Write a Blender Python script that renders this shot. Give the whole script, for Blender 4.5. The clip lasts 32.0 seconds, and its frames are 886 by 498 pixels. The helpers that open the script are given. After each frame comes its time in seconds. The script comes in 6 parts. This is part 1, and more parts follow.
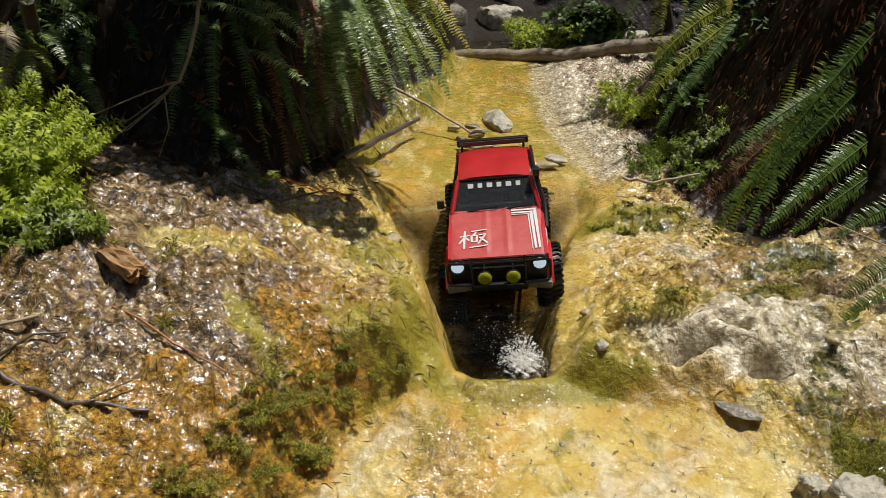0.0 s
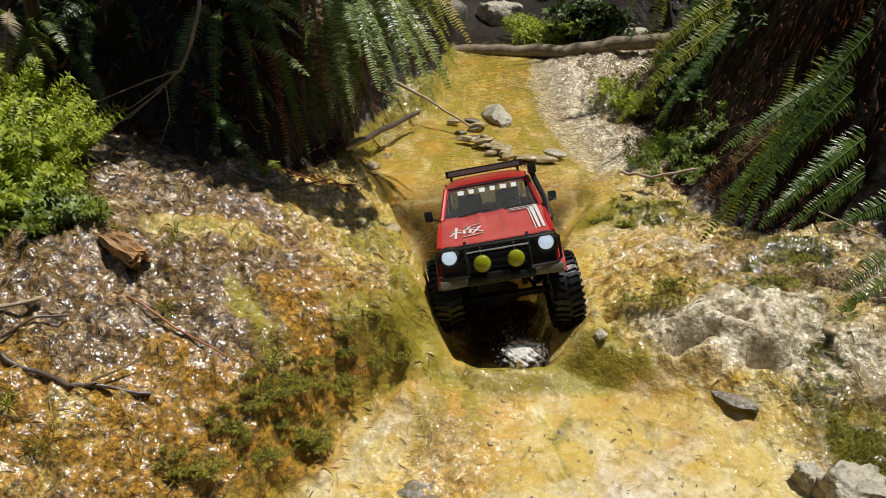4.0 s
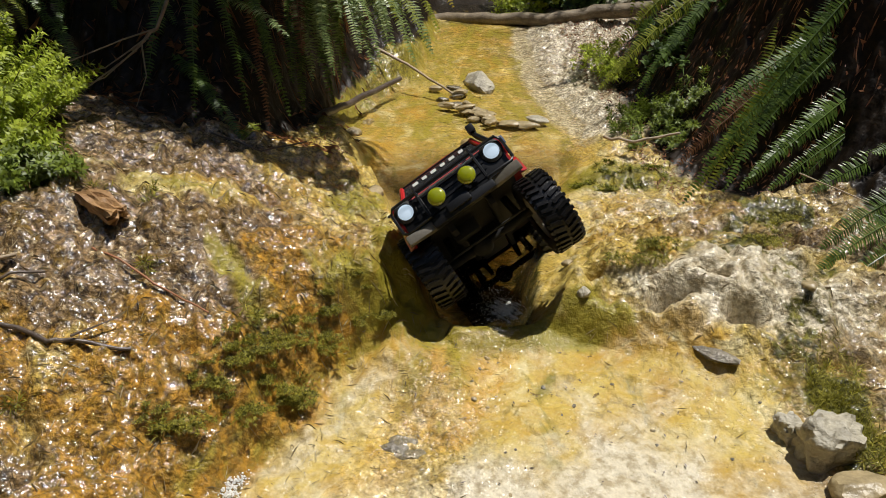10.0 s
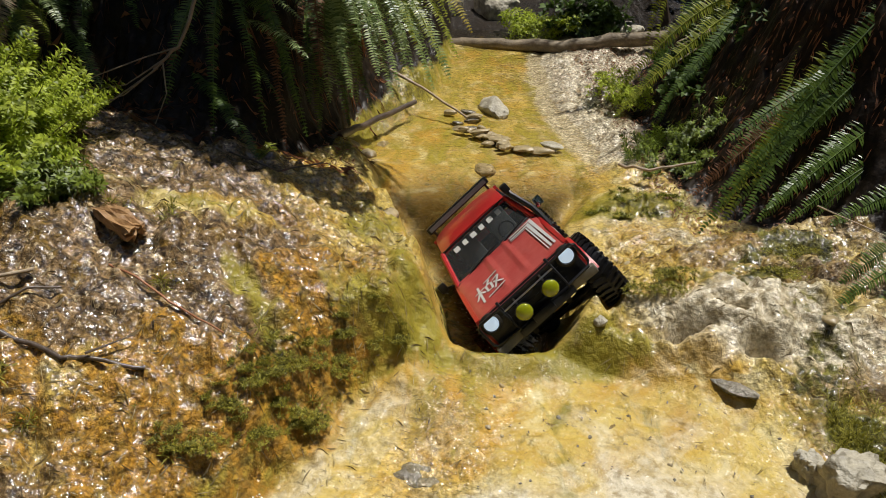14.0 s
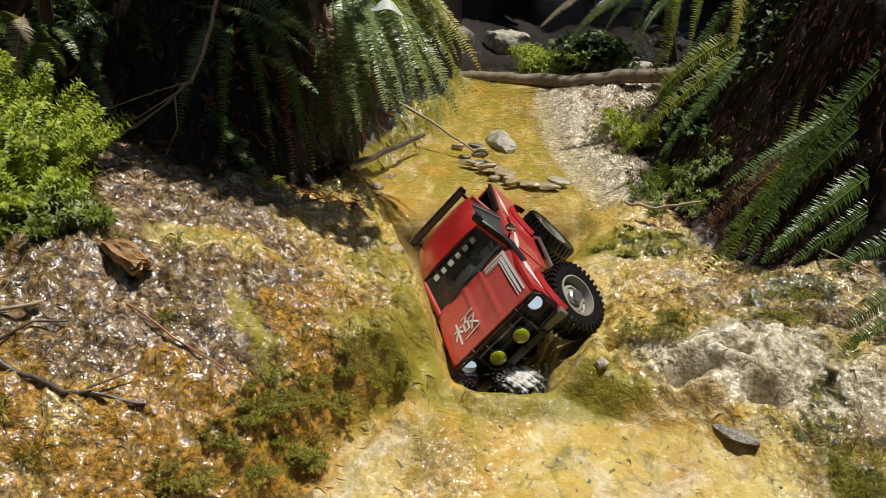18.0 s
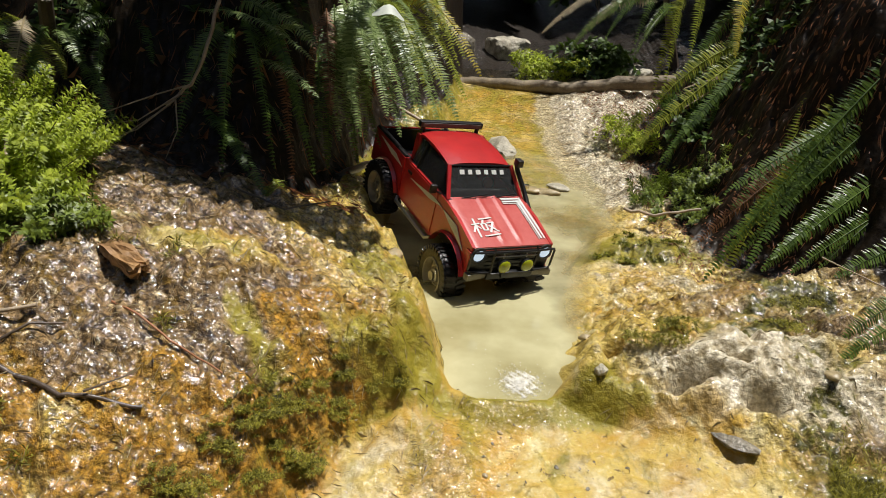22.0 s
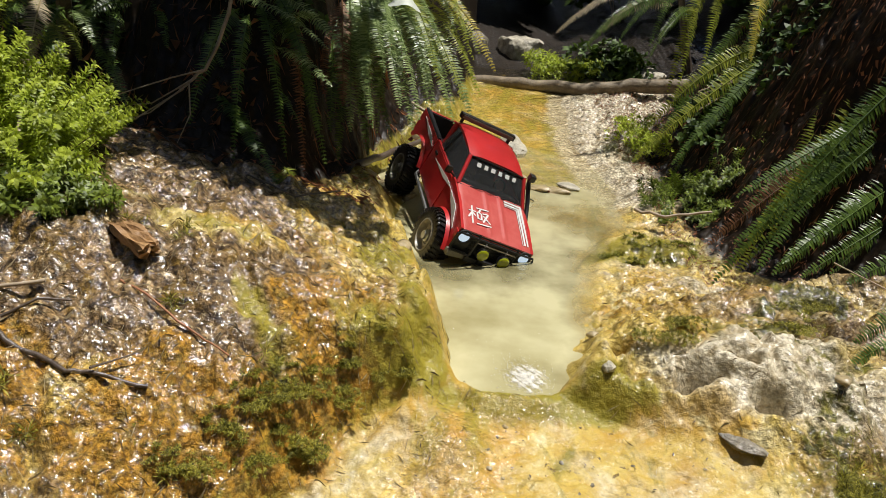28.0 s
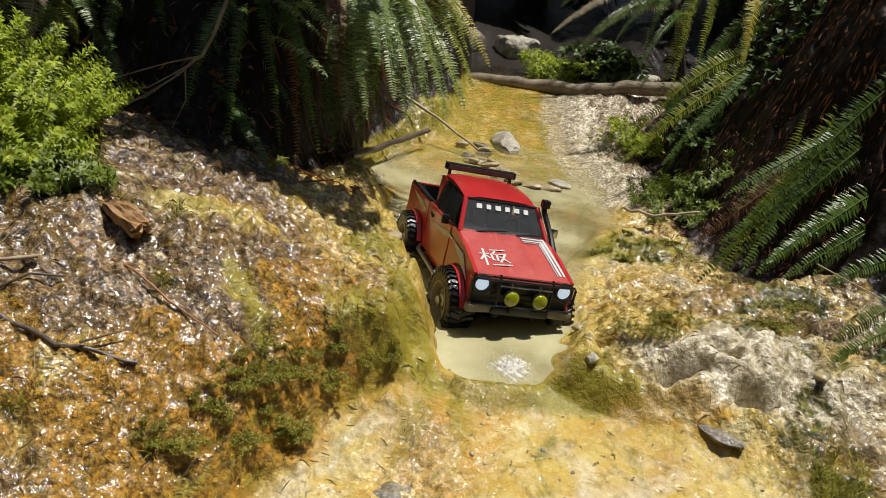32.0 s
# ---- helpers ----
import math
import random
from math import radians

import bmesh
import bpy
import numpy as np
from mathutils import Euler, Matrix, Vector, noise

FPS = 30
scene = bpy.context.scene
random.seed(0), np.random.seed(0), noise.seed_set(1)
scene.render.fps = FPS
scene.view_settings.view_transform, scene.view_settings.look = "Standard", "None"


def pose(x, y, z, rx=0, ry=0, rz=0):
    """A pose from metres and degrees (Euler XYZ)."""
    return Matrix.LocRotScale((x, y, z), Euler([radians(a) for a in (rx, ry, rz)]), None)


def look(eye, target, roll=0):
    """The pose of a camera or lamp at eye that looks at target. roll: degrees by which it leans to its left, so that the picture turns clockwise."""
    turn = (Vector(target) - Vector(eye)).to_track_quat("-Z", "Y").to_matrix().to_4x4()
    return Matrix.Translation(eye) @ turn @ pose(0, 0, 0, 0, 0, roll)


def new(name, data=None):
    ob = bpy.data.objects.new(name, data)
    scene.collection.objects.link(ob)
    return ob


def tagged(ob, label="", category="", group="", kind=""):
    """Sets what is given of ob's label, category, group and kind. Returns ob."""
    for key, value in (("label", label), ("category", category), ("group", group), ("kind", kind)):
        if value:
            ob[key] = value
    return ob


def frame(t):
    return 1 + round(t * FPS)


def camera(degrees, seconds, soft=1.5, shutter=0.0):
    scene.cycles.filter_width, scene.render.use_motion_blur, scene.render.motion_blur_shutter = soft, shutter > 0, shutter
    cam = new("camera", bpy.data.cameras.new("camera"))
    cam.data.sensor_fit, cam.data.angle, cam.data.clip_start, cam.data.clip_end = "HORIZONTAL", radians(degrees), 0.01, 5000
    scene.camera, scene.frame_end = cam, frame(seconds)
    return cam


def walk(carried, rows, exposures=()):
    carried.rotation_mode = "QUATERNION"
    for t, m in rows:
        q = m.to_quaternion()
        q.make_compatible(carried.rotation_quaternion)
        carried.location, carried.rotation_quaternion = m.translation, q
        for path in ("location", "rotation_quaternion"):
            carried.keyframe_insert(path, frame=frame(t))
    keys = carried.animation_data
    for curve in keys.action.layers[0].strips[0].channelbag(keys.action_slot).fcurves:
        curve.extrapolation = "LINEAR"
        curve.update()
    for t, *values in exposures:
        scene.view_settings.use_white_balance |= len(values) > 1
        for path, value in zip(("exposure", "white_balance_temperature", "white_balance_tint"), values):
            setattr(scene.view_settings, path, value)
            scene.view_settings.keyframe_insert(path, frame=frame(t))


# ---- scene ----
# the hand-held camera: seconds, eye, and its yaw, pitch and roll in degrees
def hand_held(x, y, z, yaw, pitch, roll):
    a, b = radians(yaw), radians(pitch)
    way = Vector((-math.sin(a) * math.cos(b), math.cos(a) * math.cos(b), math.sin(b)))
    return look((x, y, z), Vector((x, y, z)) + way, roll)


cam = camera(64, 32.0, soft=0.65, shutter=0.4)
walk(cam, [(t, hand_held(*row)) for t, *row in (
    (0, 0.0122, 0.0122, 0.7289, 0.13, -25.26, -0.44),
    (0.5, 0.0102, 0.0116, 0.7262, 0.09, -25.19, -0.13),
    (1, 0.0100, 0.0146, 0.7295, 0.11, -25.06, -0.26),
    (1.5, 0.0063, 0.0152, 0.7286, 0.05, -25.06, -0.21),
    (2, 0.0077, 0.0133, 0.7231, 0.14, -25.33, -0.02),
    (2.5, 0.0038, 0.0076, 0.7187, 0.07, -25.45, 0.06),
    (4.5, 0.0079, 0.0018, 0.7176, -0.20, -25.38, 0.16),
    (5, 0.0059, 0.0002, 0.7104, -0.17, -25.59, 0.27),
    (5.5, 0.0052, -0.0045, 0.7041, 0.19, -25.85, -0.20),
    (6, 0.0081, -0.0073, 0.7008, 0.00, -26.00, -0.00),
    (6.5, 0.0102, -0.0111, 0.6973, -0.18, -26.31, 0.09),
    (7, 0.0092, -0.0071, 0.7001, -0.76, -26.45, 0.02),
    (7.5, 0.0052, -0.0048, 0.6924, -0.78, -26.83, -0.09),
    (8, 0.0079, -0.0040, 0.6911, -0.96, -26.97, 0.26),
    (8.5, 0.0051, -0.0061, 0.6883, -1.30, -26.98, 0.49),
    (9, 0.0064, -0.0091, 0.6876, -1.55, -27.05, 0.50),
    (9.5, 0.0052, -0.0095, 0.6871, -1.62, -27.09, 0.54),
    (10, 0.0056, -0.0062, 0.6900, -1.77, -27.17, 0.59),
    (10.5, -0.0031, -0.0014, 0.6815, -1.85, -27.29, 0.35),
    (11, -0.0024, -0.0053, 0.6778, -1.32, -27.26, 0.48),
    (11.5, 0.0050, -0.0049, 0.6852, -1.75, -26.90, 1.95),
    (12, 0.0026, -0.0049, 0.6894, -2.56, -26.67, 2.26),
    (12.5, -0.0024, -0.0008, 0.6923, -2.40, -26.01, 2.23),
    (13, -0.0052, 0.0014, 0.6905, -2.20, -25.80, 2.14),
    (13.5, -0.0126, 0.0031, 0.6900, -1.96, -25.83, 2.10),
    (14, -0.0105, 0.0020, 0.6898, -1.23, -25.39, 1.77),
    (14.5, -0.0041, 0.0033, 0.6992, -1.30, -25.00, 2.39),
    (16.5, -0.0022, 0.0047, 0.7056, -1.20, -23.84, 2.76),
    (17, -0.0105, 0.0046, 0.7028, -1.59, -23.81, 3.11),
    (17.5, -0.0138, 0.0070, 0.7062, -0.67, -23.50, 2.71),
    (18, -0.0047, 0.0039, 0.7097, -0.47, -23.33, 2.59),
    (18.5, 0.0059, 0.0026, 0.7094, -0.95, -23.36, 3.09),
    (19, 0.0006, 0.0036, 0.7077, -0.90, -23.33, 3.50),
    (19.5, -0.0004, 0.0041, 0.7050, -0.85, -23.24, 3.24),
    (20, 0.0028, 0.0016, 0.7056, -0.77, -23.17, 3.41),
    (20.5, -0.0000, 0.0066, 0.7072, -0.91, -23.23, 3.31),
    (21, -0.0007, 0.0073, 0.7049, -0.68, -23.14, 3.09),
    (21.5, -0.0007, 0.0063, 0.7043, -0.60, -23.11, 3.18),
    (22, -0.0049, 0.0064, 0.7077, -0.51, -22.86, 3.06),
    (22.5, -0.0008, 0.0031, 0.7101, -0.86, -22.52, 3.56),
    (23, -0.0079, 0.0046, 0.7064, -0.87, -22.63, 3.34),
    (23.5, -0.0014, 0.0023, 0.7023, -0.88, -22.99, 3.48),
    (24, 0.0019, -0.0014, 0.6969, -1.17, -23.20, 3.93),
    (24.5, 0.0025, -0.0057, 0.6973, -1.44, -23.27, 4.12),
    (25, 0.0044, -0.0069, 0.6957, -1.42, -23.34, 4.05),
    (25.5, 0.0017, -0.0043, 0.6941, -1.39, -23.58, 4.28),
    (27.5, -0.0125, 0.0058, 0.6916, -0.15, -22.48, 4.36),
    (28, -0.0120, 0.0062, 0.6909, -0.09, -22.79, 4.72),
    (28.5, -0.0094, 0.0091, 0.6899, -0.12, -22.98, 5.08),
    (29, -0.0088, 0.0081, 0.6895, -0.29, -22.94, 5.44),
    (29.5, -0.0085, -0.0043, 0.6902, -0.42, -22.69, 5.57),
    (30, -0.0081, -0.0074, 0.6890, -0.38, -22.56, 5.62),
    (30.5, -0.0055, -0.0145, 0.6863, -0.30, -22.53, 5.53),
    (31, -0.0034, -0.0058, 0.6900, -0.58, -22.63, 5.97),
    (31.5, 0.0000, -0.0122, 0.6875, -0.76, -22.50, 6.16),
    (32, -0.0055, -0.0132, 0.6827, -0.73, -22.76, 6.48),
)], exposures=[(0, 0.03), (14, 0.0), (19, 0.06), (24, 0.22), (30, 0.24), (31, 0.14), (32, 0.08)])

# ---- light ----
SUN_EAST, SUN_UP = radians(66), radians(73)     # to the right of +y, above the horizon
world = bpy.data.worlds.new("sky")
world.use_nodes = True
scene.world = world
sky = world.node_tree.nodes.new("ShaderNodeTexSky")
sky.sky_type, sky.sun_disc, sky.sun_elevation, sky.sun_rotation = "NISHITA", False, SUN_UP, SUN_EAST
world.node_tree.links.new(sky.outputs[0], world.node_tree.nodes["Background"].inputs[0])
world.node_tree.nodes["Background"].inputs[1].default_value = 0.065
sun = new("sun", bpy.data.lights.new("sun", "SUN"))
sun.data.energy, sun.data.angle, sun.data.color = 4.7, radians(0.55), (1.0, 0.965, 0.91)
sun_way = Vector((math.sin(SUN_EAST) * math.cos(SUN_UP), math.cos(SUN_EAST) * math.cos(SUN_UP), math.sin(SUN_UP)))
sun.matrix_world = look(sun_way * 20, (0, 0, 0))


# ---- numbers and noise ----
def smooth(a, b, v):
    u = np.clip((v - a) / (b - a), 0, 1)
    return u * u * (3 - 2 * u)


def value_noise(x, y, seed=0):
    xi, yi = np.floor(x).astype(np.int64), np.floor(y).astype(np.int64)
    fx, fy = x - xi, y - yi
    fx, fy = fx * fx * (3 - 2 * fx), fy * fy * (3 - 2 * fy)

    def lattice(i, j):
        h = (i * 374761393 + j * 668265263 + seed * 1442695041) & 0xFFFFFFFF
        h = ((h ^ (h >> 13)) * 1274126177) & 0xFFFFFFFF
        return ((h ^ (h >> 16)) & 0xFFFF) / 65535.0

    low = lattice(xi, yi) * (1 - fx) + lattice(xi + 1, yi) * fx
    high = lattice(xi, yi + 1) * (1 - fx) + lattice(xi + 1, yi + 1) * fx
    return low * (1 - fy) + high * fy


def fractal(x, y, scale, octaves=4, seed=0, gain=0.5):
    total, amp, size = 0.0, 1.0, 0.0
    for k in range(octaves):
        total = total + amp * (value_noise(x / scale * 2 ** k + 17.3 * k, y / scale * 2 ** k - 9.1 * k, seed + k) - 0.5)
        size, amp = size + amp, amp * gain
    return total / size * 2


def bump(x, y, cx, cy, rx, ry, turn=0.0):
    c, s = math.cos(turn), math.sin(turn)
    u, v = (x - cx) * c + (y - cy) * s, -(x - cx) * s + (y - cy) * c
    return np.exp(-((u / rx) ** 2 + (v / ry) ** 2))


# ---- the lie of the land ----
WATER = 0.102
Y_LEFT = (0.2, 0.45, 0.58, 0.68, 0.76, 0.82, 0.87, 0.93, 1.0, 1.16, 1.28, 1.5, 1.72, 2.0, 2.3, 2.8, 5.0)
X_LEFT = (-0.34, -0.25, -0.19, -0.13, -0.11, -0.07, 0.0, 0.025, 0.018, -0.01, -0.052, -0.12, -0.20, -0.14, 0.0, 0.06, 0.05)
Y_RIGHT = (0.2, 0.54, 0.62, 0.77, 0.84, 0.885, 0.953, 1.084, 1.246, 1.348, 1.456, 1.607, 1.8, 2.02, 2.34, 2.8, 3.0, 5.0)
X_RIGHT = (0.46, 0.43, 0.43, 0.40, 0.29, 0.17, 0.178, 0.206, 0.236, 0.258, 0.30, 0.39, 0.41, 0.37, 0.34, 0.38, 0.42, 0.7)


def edges(x, y):
    wob = 0.016 * fractal(x, y, 0.22, 3, 5) + 0.012 * fractal(x, y, 0.06, 3, 8)
    return np.interp(y, Y_LEFT, X_LEFT) + wob, np.interp(y, Y_RIGHT, X_RIGHT) + wob * 0.7


def stream_level(y):
    return np.interp(y, (-30.0, 0.0, 0.4, 0.87, 1.45, 1.8, 2.2, 2.75, 3.9, 6.0, 14.0, 60.0), (-3.0, 0.0, 0.055, 0.094, 0.10, 0.128, 0.155, 0.205, 0.36, 0.62, 2.0, 14.0))


def banks(x, y):
    """How far a place lies behind the foot of the bank on either side."""
    foot = np.interp(x, (-60, -1.6, -0.61, -0.44, -0.33, -0.24, -0.22, -0.13, 0.0, 0.06, 0.1), (20, 1.75, 1.33, 1.28, 1.34, 1.55, 1.86, 2.2, 2.6, 3.1, 9.0))
    wob = 0.05 * fractal(x, y, 0.3, 3, 61)
    left = (y - foot) * np.interp(x, (-0.4, -0.26, -0.2), (0.92, 0.5, 0.32)) + wob
    right = x - np.interp(y, (-30, 0.6, 1.0, 1.12, 1.2, 1.29, 1.4, 1.55, 1.81, 2.24, 2.83, 3.3, 6, 60), (20, 1.15, 0.88, 0.82, 0.80, 0.73, 0.61, 0.53, 0.55, 0.59, 0.84, 1.15, 1.7, 20)) + wob
    return left, right


def height(x, y):
    left, right = edges(x, y)
    level = stream_level(y)
    a, b = left - x, x - right
    ap, bp = np.clip(a, 0, None), np.clip(b, 0, None)
    bed = level - 0.012
    # the pothole: a trough behind the lip
    lip = y - 3.2 * (x - 0.115) ** 2 + 0.014 * fractal(x, y, 0.07, 3, 14)
    pool = smooth(0.872, 0.94, lip) * (1 - smooth(1.25, 1.78, y))
    bed = bed - 0.165 * pool * smooth(-0.012, 0.06, np.minimum(-a, -b))
    # the lip that holds the water back
    bed = bed + 0.026 * np.exp(-((lip - 0.868) / 0.028) ** 2) * smooth(0.25, 0.1, np.abs(x - 0.115))
    # rock mound beside the pool, and the lower one across from it
    foot = np.interp(y, (0.8, 0.98), (0.15, 0.05))
    rise = 0.085 * smooth(-0.012, foot, a) + 0.52 * np.clip(a - 0.03, 0, None) * np.exp(-ap / 1.1)
    rise = rise * (1 - 0.3 * smooth(1.2, 1.6, y)) * (1 - 0.35 * smooth(0.75, 0.45, y))
    # it falls away behind a ridge to a shallow wet shelf level with the stream
    ridge = np.interp(x, (0.15, 0.24, 0.40, 0.55, 0.75, 1.2), (1.02, 1.07, 1.15, 1.20, 1.28, 1.35))
    shelf = smooth(-0.05, 0.07, y - ridge) * smooth(1.75, 1.6, y)
    wide = np.interp(y, (0.75, 0.9, 1.05), (0.25, 0.07, 0.11))
    mound = 0.036 * smooth(-0.01, wide, b) + 0.12 * bp * np.exp(-bp / 1.2)
    mound = mound * (0.5 + 0.5 * smooth(0.62, 0.88, y)) * (1 - 0.55 * smooth(1.5, 1.8, y)) * (1 - 0.86 * shelf)
    mound = mound + shelf * (0.010 * smooth(0.0, 0.06, b) + 0.010 * fractal(x, y, 0.10, 4, 91) * smooth(0.0, 0.1, b))
    z = bed + np.where(a > -0.02, rise, 0) + np.where(b > -0.02, mound, 0)
    z = z + 0.05 * bump(x, y, 0.47, 0.95, 0.17, 0.085, -0.3) + 0.02 * bump(x, y, 0.40, 0.80, 0.10, 0.05, -0.6)
    z = z + 0.03 * bump(x, y, 0.62, 1.18, 0.20, 0.10, 0.1) - 0.085 * bump(x, y, 0.365, 0.884, 0.030, 0.011, 0.3) - 0.06 * bump(x, y, 0.463, 0.848, 0.022, 0.011, -0.5) - 0.025 * bump(x, y, 0.45, 0.90, 0.012, 0.008) - 0.05 * bump(x, y, 0.264, 0.945, 0.02, 0.012, 0.5) + 0.02 * bump(x, y, 0.235, 0.93, 0.015, 0.012) - 0.03 * bump(x, y, 0.225, 1.00, 0.02, 0.012, 0.9)
    z = z + 0.03 * bump(x, y, -0.035, 0.86, 0.05, 0.06) + 0.016 * bump(x, y, 0.25, 0.95, 0.045, 0.05) + 0.02 * bump(x, y, 0.02, 0.79, 0.06, 0.05) - 0.02 * bump(x, y, 0.265, 0.99, 0.03, 0.015, 0.4)
    z = z + 0.045 * bump(x, y, -0.15, 1.62, 0.08, 0.09)
    # steep earth banks
    lb, rb = banks(x, y)
    far = smooth(2.8, 4.2, y)
    z = z + 0.9 * smooth(0.0, 0.55, lb) + 0.5 * np.clip(lb - 0.4, 0, 3) + 0.8 * smooth(0.0, 0.55, rb) * smooth(0.8, 1.35, y) + 0.4 * np.clip(rb - 0.4, 0, 3)
    return z + 0.10 * far * fractal(x, y, 0.6, 3, 9)


def surface(x, y):
    """The land with its small relief."""
    z = height(x, y)
    left, right = edges(x, y)
    a, b = left - x, x - right
    lb, rb = banks(x, y)
    rough = 0.3 + 0.9 * smooth(-0.02, 0.06, a) + 1.2 * smooth(0.0, 0.10, b) * smooth(1.35, 1.15, y) * smooth(0.72, 0.86, y) + 0.7 * smooth(0.0, 0.2, b) * smooth(1.3, 1.6, y) + 1.5 * smooth(0, 0.2, np.maximum(lb, rb))
    z = z + np.minimum(rough, 1.1) * 0.021 * fractal(x, y, 0.16, 4, 21) + rough * ( 0.013 * fractal(x, y, 0.034, 4, 31, 0.62))
    z = z + 0.022 * smooth(-0.03, 0.01, a) * smooth(0.16, 0.05, a) * fractal(x, y, 0.045, 3, 73, 0.55)
    # crusty lumps, and the thin layers worn into steps
    lumps = np.abs(fractal(x, y, 0.05, 3, 63, 0.6))
    z = z + 0.010 * smooth(0.0, 0.12, np.maximum(a, b)) * smooth(0.05, 0.4, lumps) + 0.0035 * smooth(0.05, 0.11, fractal(x, y + 0.4 * x, 0.11, 4, 67)) * smooth(0.06, -0.02, np.maximum(a, b)) * smooth(0.87, 0.82, y)
    ridged = 1 - np.abs(fractal(x, y, 0.07, 3, 44))
    pits = smooth(0.18, 0.42, fractal(x, y, 0.09, 3, 52)) * smooth(0.05, 0.16, b) * smooth(1.35, 1.2, y) + 0.8 * smooth(0.22, 0.45, fractal(x, y, 0.07, 3, 57)) * smooth(0.06, 0.14, a) * smooth(0.86, 0.7, y)
    # hollows under the pale slab
    hollows = bump(x, y, 0.363, 0.893, 0.020, 0.010, 0.2) + 0.5 * bump(x, y, 0.408, 0.888, 0.011, 0.007) + 0.7 * bump(x, y, 0.469, 0.855, 0.018, 0.010, -0.5)
    z = z - 0.014 * pits - 0.030 * hollows
    return z + (0.009 * smooth(0.02, 0.15, np.maximum(a, b)) + 0.009 * smooth(0.0, 0.12, b) * smooth(0.72, 0.86, y)) * (ridged - 0.8)


def ground_at(x, y):
    return float(surface(np.array([float(x)]), np.array([float(y)]))[0])


_gx, _gy = np.arange(-2.6, 2.6, 0.02), np.arange(0.3, 6.4, 0.02)
_gz = surface(*np.meshgrid(_gx, _gy))


def roughly_ground(x, y):
    """The land's height from a table, for the many small leaves."""
    i, j = min(max(int((x + 2.6) / 0.02), 0), len(_gx) - 1), min(max(int((y - 0.3) / 0.02), 0), len(_gy) - 1)
    return float(_gz[j, i])


# ---- materials ----
def material(name, colour, rough=0.5, metal=0.0, spread=0.25, scale=30.0, bump_size=0.0, bump_scale=80.0, second=None, trans=0.0, coat=0.0, by_island=False):
    """A procedural material: the colour varied at two scales, with fine relief."""
    m = bpy.data.materials.new(name)
    m.use_nodes = True
    n, link = m.node_tree.nodes, m.node_tree.links.new
    b = n["Principled BSDF"]
    b.inputs["Roughness"].default_value, b.inputs["Metallic"].default_value = rough, metal
    b.inputs["Coat Weight"].default_value = coat
    b.inputs["Coat Roughness"].default_value = 0.08
    where = n.new("ShaderNodeTexCoord")
    big, fine = n.new("ShaderNodeTexNoise"), n.new("ShaderNodeTexNoise")
    big.inputs["Scale"].default_value, fine.inputs["Scale"].default_value = scale, scale * 6
    big.inputs["Detail"].default_value, fine.inputs["Detail"].default_value = 4, 5
    link(where.outputs["Object"], big.inputs["Vector"])
    link(where.outputs["Object"], fine.inputs["Vector"])
    add = n.new("ShaderNodeMath")
    add.operation = "MULTIPLY_ADD"
    add.inputs[1].default_value = 0.6
    link(fine.outputs[0], add.inputs[0])
    half = n.new("ShaderNodeMath")
    half.operation = "MULTIPLY_ADD"
    half.inputs[1].default_value, half.inputs[2].default_value = 1.2, -0.4
    link(big.outputs[0], half.inputs[0])
    link(half.outputs[0], add.inputs[2])
    value = add.outputs[0]
    if by_island:
        geo = n.new("ShaderNodeNewGeometry")
        mixer = n.new("ShaderNodeMath")
        mixer.operation = "MULTIPLY_ADD"
        mixer.inputs[1].default_value = 0.9
        link(geo.outputs["Random Per Island"], mixer.inputs[0])
        shift = n.new("ShaderNodeMath")
        shift.operation = "MULTIPLY_ADD"
        shift.inputs[1].default_value, shift.inputs[2].default_value = 0.5, -0.2
        link(value, shift.inputs[0])
        link(shift.outputs[0], mixer.inputs[2])
        value = mixer.outputs[0]
    mix = n.new("ShaderNodeMix")
    mix.data_type = "RGBA"
    low = tuple(c * (1 - spread) for c in colour)
    high = second or tuple(min(1, c * (1 + spread)) for c in colour)
    mix.inputs["A"].default_value, mix.inputs["B"].default_value = (*low, 1), (*high, 1)
    link(value, mix.inputs["Factor"])
    link(mix.outputs["Result"], b.inputs["Base Color"])
    if bump_size:
        grain, relief = n.new("ShaderNodeTexNoise"), n.new("ShaderNodeBump")
        grain.inputs["Scale"].default_value, grain.inputs["Detail"].default_value = bump_scale, 4
        relief.inputs["Strength"].default_value, relief.inputs["Distance"].default_value = 1.0, bump_size
        link(where.outputs["Object"], grain.inputs["Vector"])
        link(grain.outputs[0], relief.inputs["Height"])
        link(relief.outputs[0], b.inputs["Normal"])
    if trans:
        b.inputs["Specular IOR Level"].default_value = 0.45
        leaf, both, out = n.new("ShaderNodeBsdfTranslucent"), n.new("ShaderNodeMixShader"), n["Material Output"]
        link(mix.outputs["Result"], leaf.inputs["Color"])
        both.inputs[0].default_value = trans
        link(b.outputs[0], both.inputs[1])
        link(leaf.outputs[0], both.inputs[2])
        link(both.outputs[0], out.inputs["Surface"])
    return m


